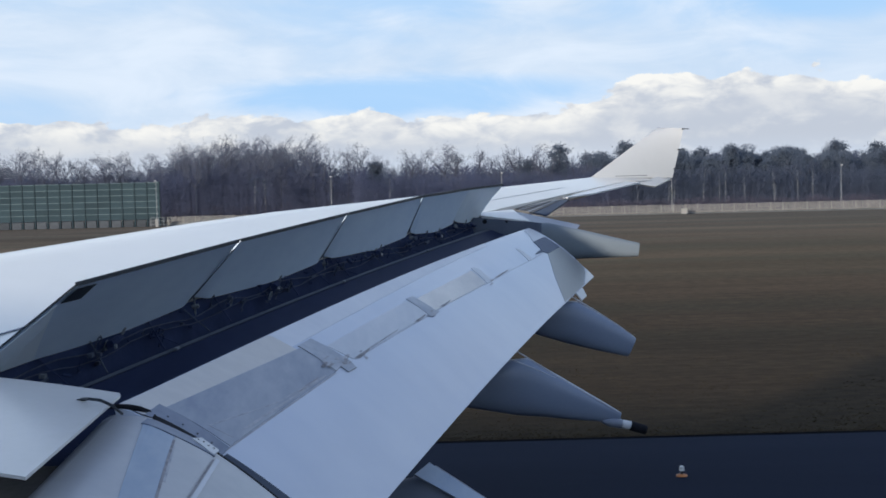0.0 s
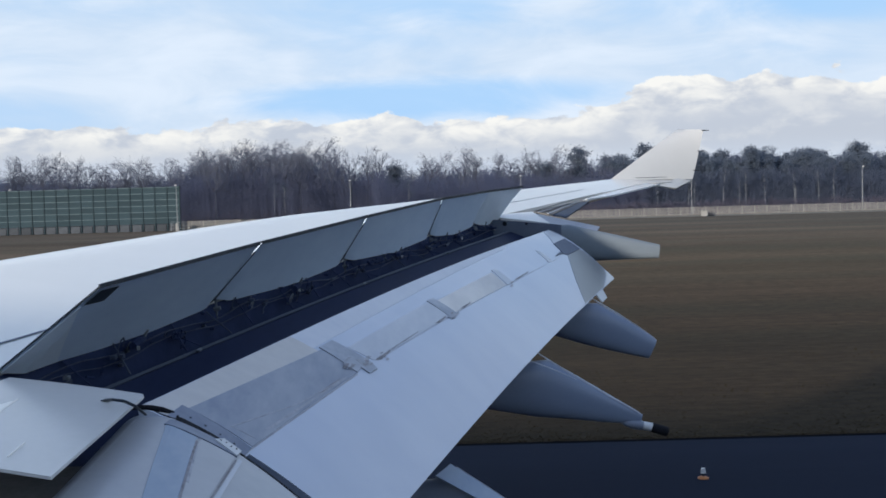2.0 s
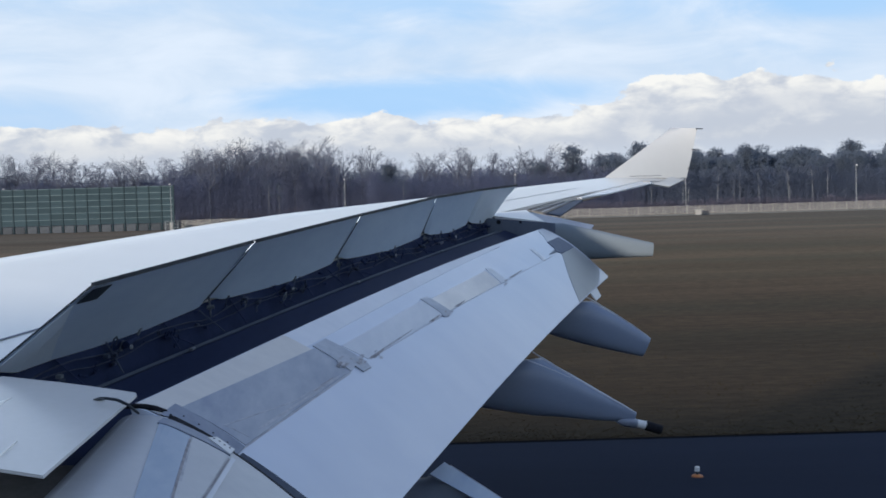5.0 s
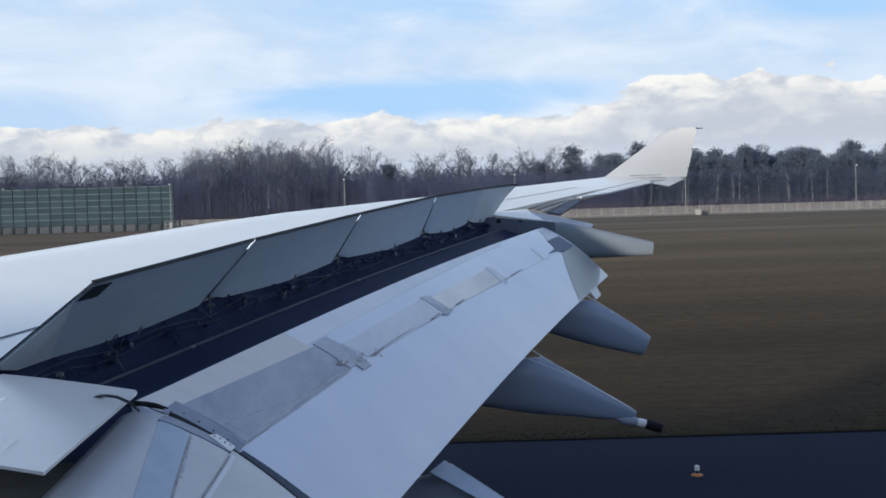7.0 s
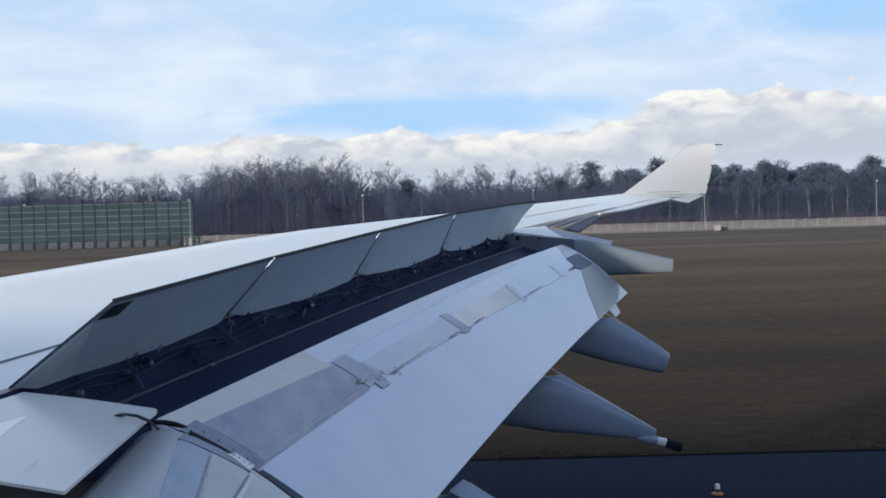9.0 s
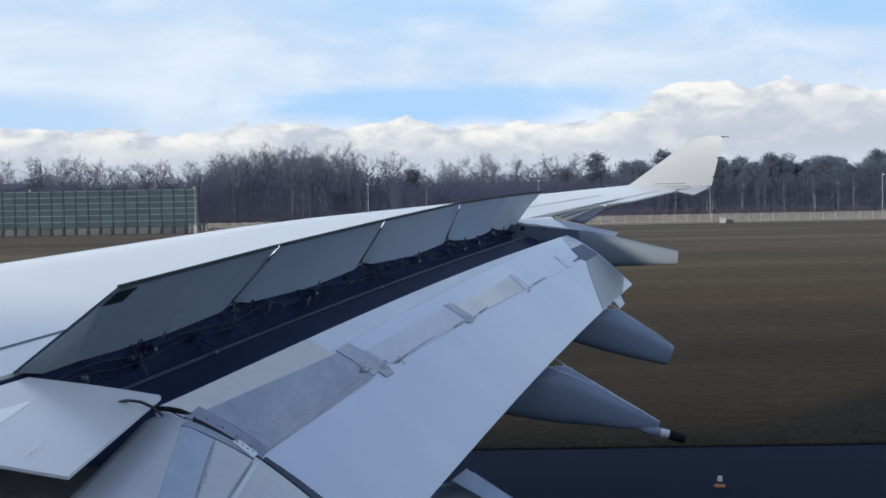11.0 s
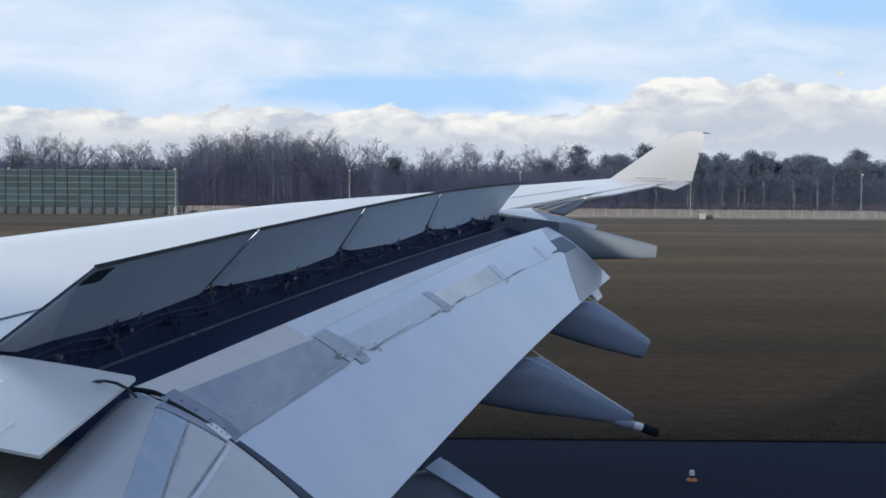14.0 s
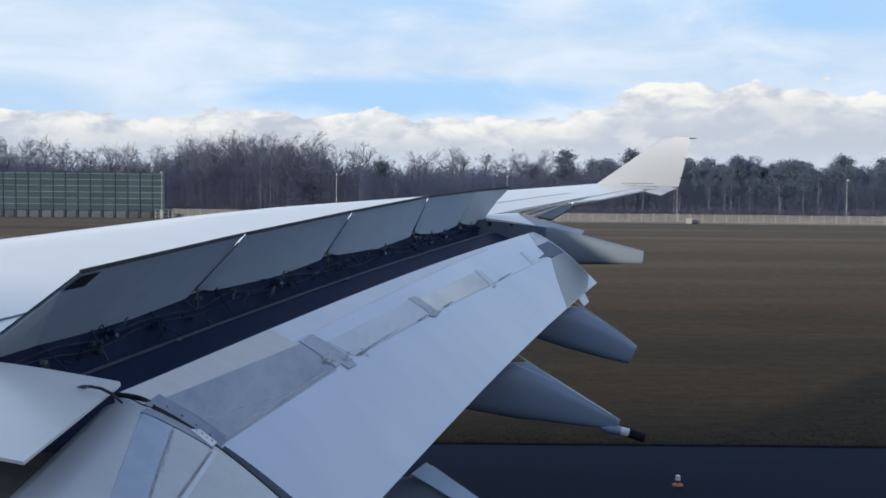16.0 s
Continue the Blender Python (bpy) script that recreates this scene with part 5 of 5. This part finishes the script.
def pine_meshes(seed, height, flat=0.5):
    rnd = random.Random(seed)
    tv, tf, cv, cf = [], [], [], []
    trunk = crooked(tv, tf, rnd, Vector((0, 0, -0.3)), Vector((rnd.uniform(-0.05, 0.05), 0, 1)), height * 0.96, 0.20, 0.06, 8, 0.035, 7)
    gap = rnd.uniform(0, math.tau)
    for k in range(22):
        f = 0.42 + 0.57 * (k + rnd.random()) / 22
        i = min(int(f * 8), 7)
        base = trunk[i].lerp(trunk[i + 1], f * 8 - i)
        az = k * 2.4 + rnd.uniform(-0.6, 0.6)
        # uneven limbs, short on one side, leave notches in the outline
        ln = (1.10 - f) ** flat * height * rnd.uniform(0.09, 0.27) * (0.72 + 0.28 * math.cos(az - gap)) + 0.3
        end = base + Vector((math.cos(az) * ln, math.sin(az) * ln, ln * rnd.uniform(0.0, 0.4)))
        limb(tv, tf, base, end, 0.05, 0.02, 4)
        for c in range(3):
            centre = base.lerp(end, 0.45 + 0.27 * c) + Vector((rnd.gauss(0, 0.25), rnd.gauss(0, 0.25), rnd.gauss(0.15, 0.15)))
            r = rnd.uniform(0.55, 1.0)
            for t in range(60):
                o = Vector((rnd.gauss(0, 0.62), rnd.gauss(0, 0.62), rnd.gauss(0, 0.40))) * r
                d = (o.normalized() + Vector((rnd.gauss(0, 0.6), rnd.gauss(0, 0.6), rnd.gauss(0.3, 0.4)))).normalized() * rnd.uniform(0.22, 0.5)
                blade(cv, cf, rnd, centre + o, d, rnd.uniform(0.06, 0.13))
    return (tv, tf), (cv, cf)


# Evens lit and shaded blades, softening the wood as haze does.
let_through(NEEDLE, (0.135, 0.162, 0.210), 0.5)
let_through(BRUSH, (0.129, 0.145, 0.222), 0.5)
let_through(PINEBRUSH, (0.124, 0.148, 0.208), 0.5)
let_through(SHRUB, (0.165, 0.158, 0.211), 0.5)


def tree(name, meshes, bark, leaf, label, group):
    ob = tagged(new(name), label, "tree", group)
    mesh_object("trunk", *meshes[0], bark, ob)
    mesh_object("crown", *meshes[1], leaf, ob)
    return ob


GROUPS = "bare winter trees behind the fence"
bare = [tree("bare_tree", bare_tree_meshes(20 + i, 18.0, half, fork, girth, n), BARK, TWIG, "leafless deciduous tree at the wood's edge, tinted blue-grey for haze", GROUPS)
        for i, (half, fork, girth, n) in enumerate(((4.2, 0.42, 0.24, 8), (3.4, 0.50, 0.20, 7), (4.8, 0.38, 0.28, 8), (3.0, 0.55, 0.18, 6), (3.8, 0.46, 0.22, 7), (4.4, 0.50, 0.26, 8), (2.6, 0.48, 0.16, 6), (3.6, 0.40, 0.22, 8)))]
pines = [tree("pine_tree", pine_meshes(60 + i, 14.0, flat), BARK, NEEDLE, "pine with a bare trunk and clumped top, tinted blue-grey for haze", "pines behind the fence") for i, flat in enumerate((0.5, 0.25, 0.8, 0.4, 0.15, 0.6))]
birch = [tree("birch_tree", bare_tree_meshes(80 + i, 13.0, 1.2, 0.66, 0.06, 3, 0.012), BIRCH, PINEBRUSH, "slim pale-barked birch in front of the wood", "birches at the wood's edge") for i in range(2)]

# along the fence: place, height of the trees, height of the dense brush below them
WOOD_X = (-135, -107, -81, -67, -62, -54, -45, -33, -25, -21.5, -16, -7, 6, 19, 26, 32, 44, 56, 69, 87, 135)
WOOD_TOP = (18.0, 18.4, 17.7, 17.0, 17.9, 18.4, 19.2, 18.4, 17.6, 14.5, 17.5, 16.0, 17.7, 16.6, 16.9, 14.2, 13.8, 13.4, 14.4, 13.9, 14.6)
WOOD_LOW = (12.0, 12.0, 11.8, 11.8, 13.4, 15.0, 15.8, 15.0, 14.0, 11.6, 12.4, 11.6, 11.9, 11.6, 11.8, 12.0, 12.0, 12.8, 12.8, 12.4, 12.6)
PINE_FROM = 50.0


def wood_top(x):
    return float(np.interp(x, WOOD_X, WOOD_TOP))


def wood_low(x):
    return float(np.interp(x, WOOD_X, WOOD_LOW))


rnd = random.Random(77)
used = set()


def plant(kinds, x, y, size):
    src = rnd.choice(kinds)
    m = pose(x, y, -0.06, 0, 0, rnd.uniform(0, 360))
    wide = size * rnd.uniform(0.85, 1.1)
    if src not in used:
        used.add(src)
        src.matrix_basis = m @ Matrix.Diagonal((wide, wide, size, 1))
        return
    o = copy_thing(src, m)
    o.scale = (wide, wide, size)


# the front rows stand apart where the wood is thin and close where it is dense
for row, (depth, reach) in enumerate(((268, 124), (274, 128), (282, 132), (292, 138), (305, 142))):
    x = -reach + rnd.uniform(0, 3)
    while x < reach:
        y = depth + rnd.uniform(-3.5, 3.5)
        # seen from the runway, a tree further back stands at the same bearing nearer the middle
        at = x * 265 / y
        share = (0.97, 0.95, 0.96, 0.99, 1.0)[row] * (y + 20) / 285
        thin = at < -60 or -22 < at < 33
        if at > PINE_FROM or (at > 34 and rnd.random() < 0.5):
            plant(pines, x, y, wood_top(at) / 14.0 * share * (0.93 + 0.10 * math.sin(at * 0.55) + rnd.uniform(-0.10, 0.08)))
            x += rnd.uniform(2.4, 4.2)
        else:
            if not (thin and row > 1 and rnd.random() < 0.45):
                plant(bare, x, y, wood_top(at) / 18.0 * share * rnd.uniform(0.84, 1.03) * (0.80 if row > 1 and thin else 1.0))
            x += rnd.uniform(4.2, 7.6) if thin else rnd.uniform(2.8, 5.0)
# a few dark pines among the bare trees
for x, y, h in ((31.6, 272, 16.6), (-12.0, 268, 13.5), (22.6, 270, 13.0), (43.5, 262, 16.6)):
    plant(pines[:3], x, y, h / 14.0)
for x in (46.6, 53.5, 54.6, 61.0, 64.8, 66.2, 70.5, 77.0, 77.8, 82.5, 86.0, -36.0, -38.4, -8.5):
    plant(birch, x, 256.0 + rnd.uniform(-0.8, 1.2), rnd.uniform(0.70, 0.86))


# dense undergrowth and young stems that fill the wood
def thicket(name, count, depth, span, stem, branches, size, width, share, material, label, lo=-0.475, hi=0.475):
    verts, faces = [], []
    for k in range(count):
        y = depth + span * rnd.random()
        x = rnd.uniform(lo, hi) * y
        if x < -17 and y < 264:
            y = 264 + 6 * rnd.random()
        at = x * 265 / y
        h = wood_low(at) * share * (y + 20) / 285 * (0.62 + 0.38 * rnd.random() ** 0.6) * (0.93 + 0.24 * noise.noise((x * 0.16, y * 0.05, 2.0)))
        lx, ly = rnd.gauss(0, 0.05) * h, rnd.gauss(0, 0.05) * h
        top = Vector((lx, ly, h))
        n0 = len(verts)
        verts += [Vector((x - stem, y, -0.1)), Vector((x + stem, y, -0.1)), Vector((x + lx, y + ly, h))]
        faces.append((n0, n0 + 1, n0 + 2))
        for j in range(branches):
            f = rnd.uniform(0.02, 1.0)
            d = Vector((rnd.gauss(0, 0.7), rnd.gauss(0, 0.7), rnd.gauss(0.25, 0.55))).normalized() * size * rnd.uniform(0.6, 1.3)
            blade(verts, faces, rnd, Vector((x, y, 0)) + top * f, d, width * rnd.uniform(0.6, 1.2))
    tagged(mesh_object(name, verts, faces, material), label, "undergrowth", kind="stuff")


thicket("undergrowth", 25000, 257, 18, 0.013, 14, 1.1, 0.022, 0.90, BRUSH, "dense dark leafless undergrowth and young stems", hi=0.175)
thicket("pine_undergrowth", 10000, 257, 18, 0.013, 14, 1.1, 0.024, 0.86, PINEBRUSH, "brush between the pine trunks, its shade and haze painted in", lo=0.168)
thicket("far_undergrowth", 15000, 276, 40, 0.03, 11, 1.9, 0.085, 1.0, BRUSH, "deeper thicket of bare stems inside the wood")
thicket("low_brush", 9000, 254.5, 5, 0.02, 9, 0.9, 0.026, 0.26, SHRUB, "low russet brush along the wood's edge, tinted for haze")

# ---------------------------------------------------------------- far hills
for name, y, top, seed in (("hill_range", 3300, 95, 3.0), ("hill_range", 2500, 52, 9.0)):
    g = bmesh.new()
    n = 120
    rows = []
    for i in range(n + 1):
        x = -2600 + 5200 * i / n
        h = top * (0.55 + 0.55 * noise.noise((x * 0.0011, seed, 0)) + 0.12 * noise.noise((x * 0.006, seed, 1)))
        rows.append([g.verts.new((x, y + 60 * k, -1 + max(h, 4) * math.sin(k / 4 * math.pi))) for k in range(5)])
    for i in range(n):
        for k in range(4):
            g.faces.new((rows[i][k], rows[i + 1][k], rows[i + 1][k + 1], rows[i][k + 1]))
    tagged(part(name, g, HILL, smooth=True), "low wooded hills on the horizon, painted blue-grey for haze", "hills", kind="structure")
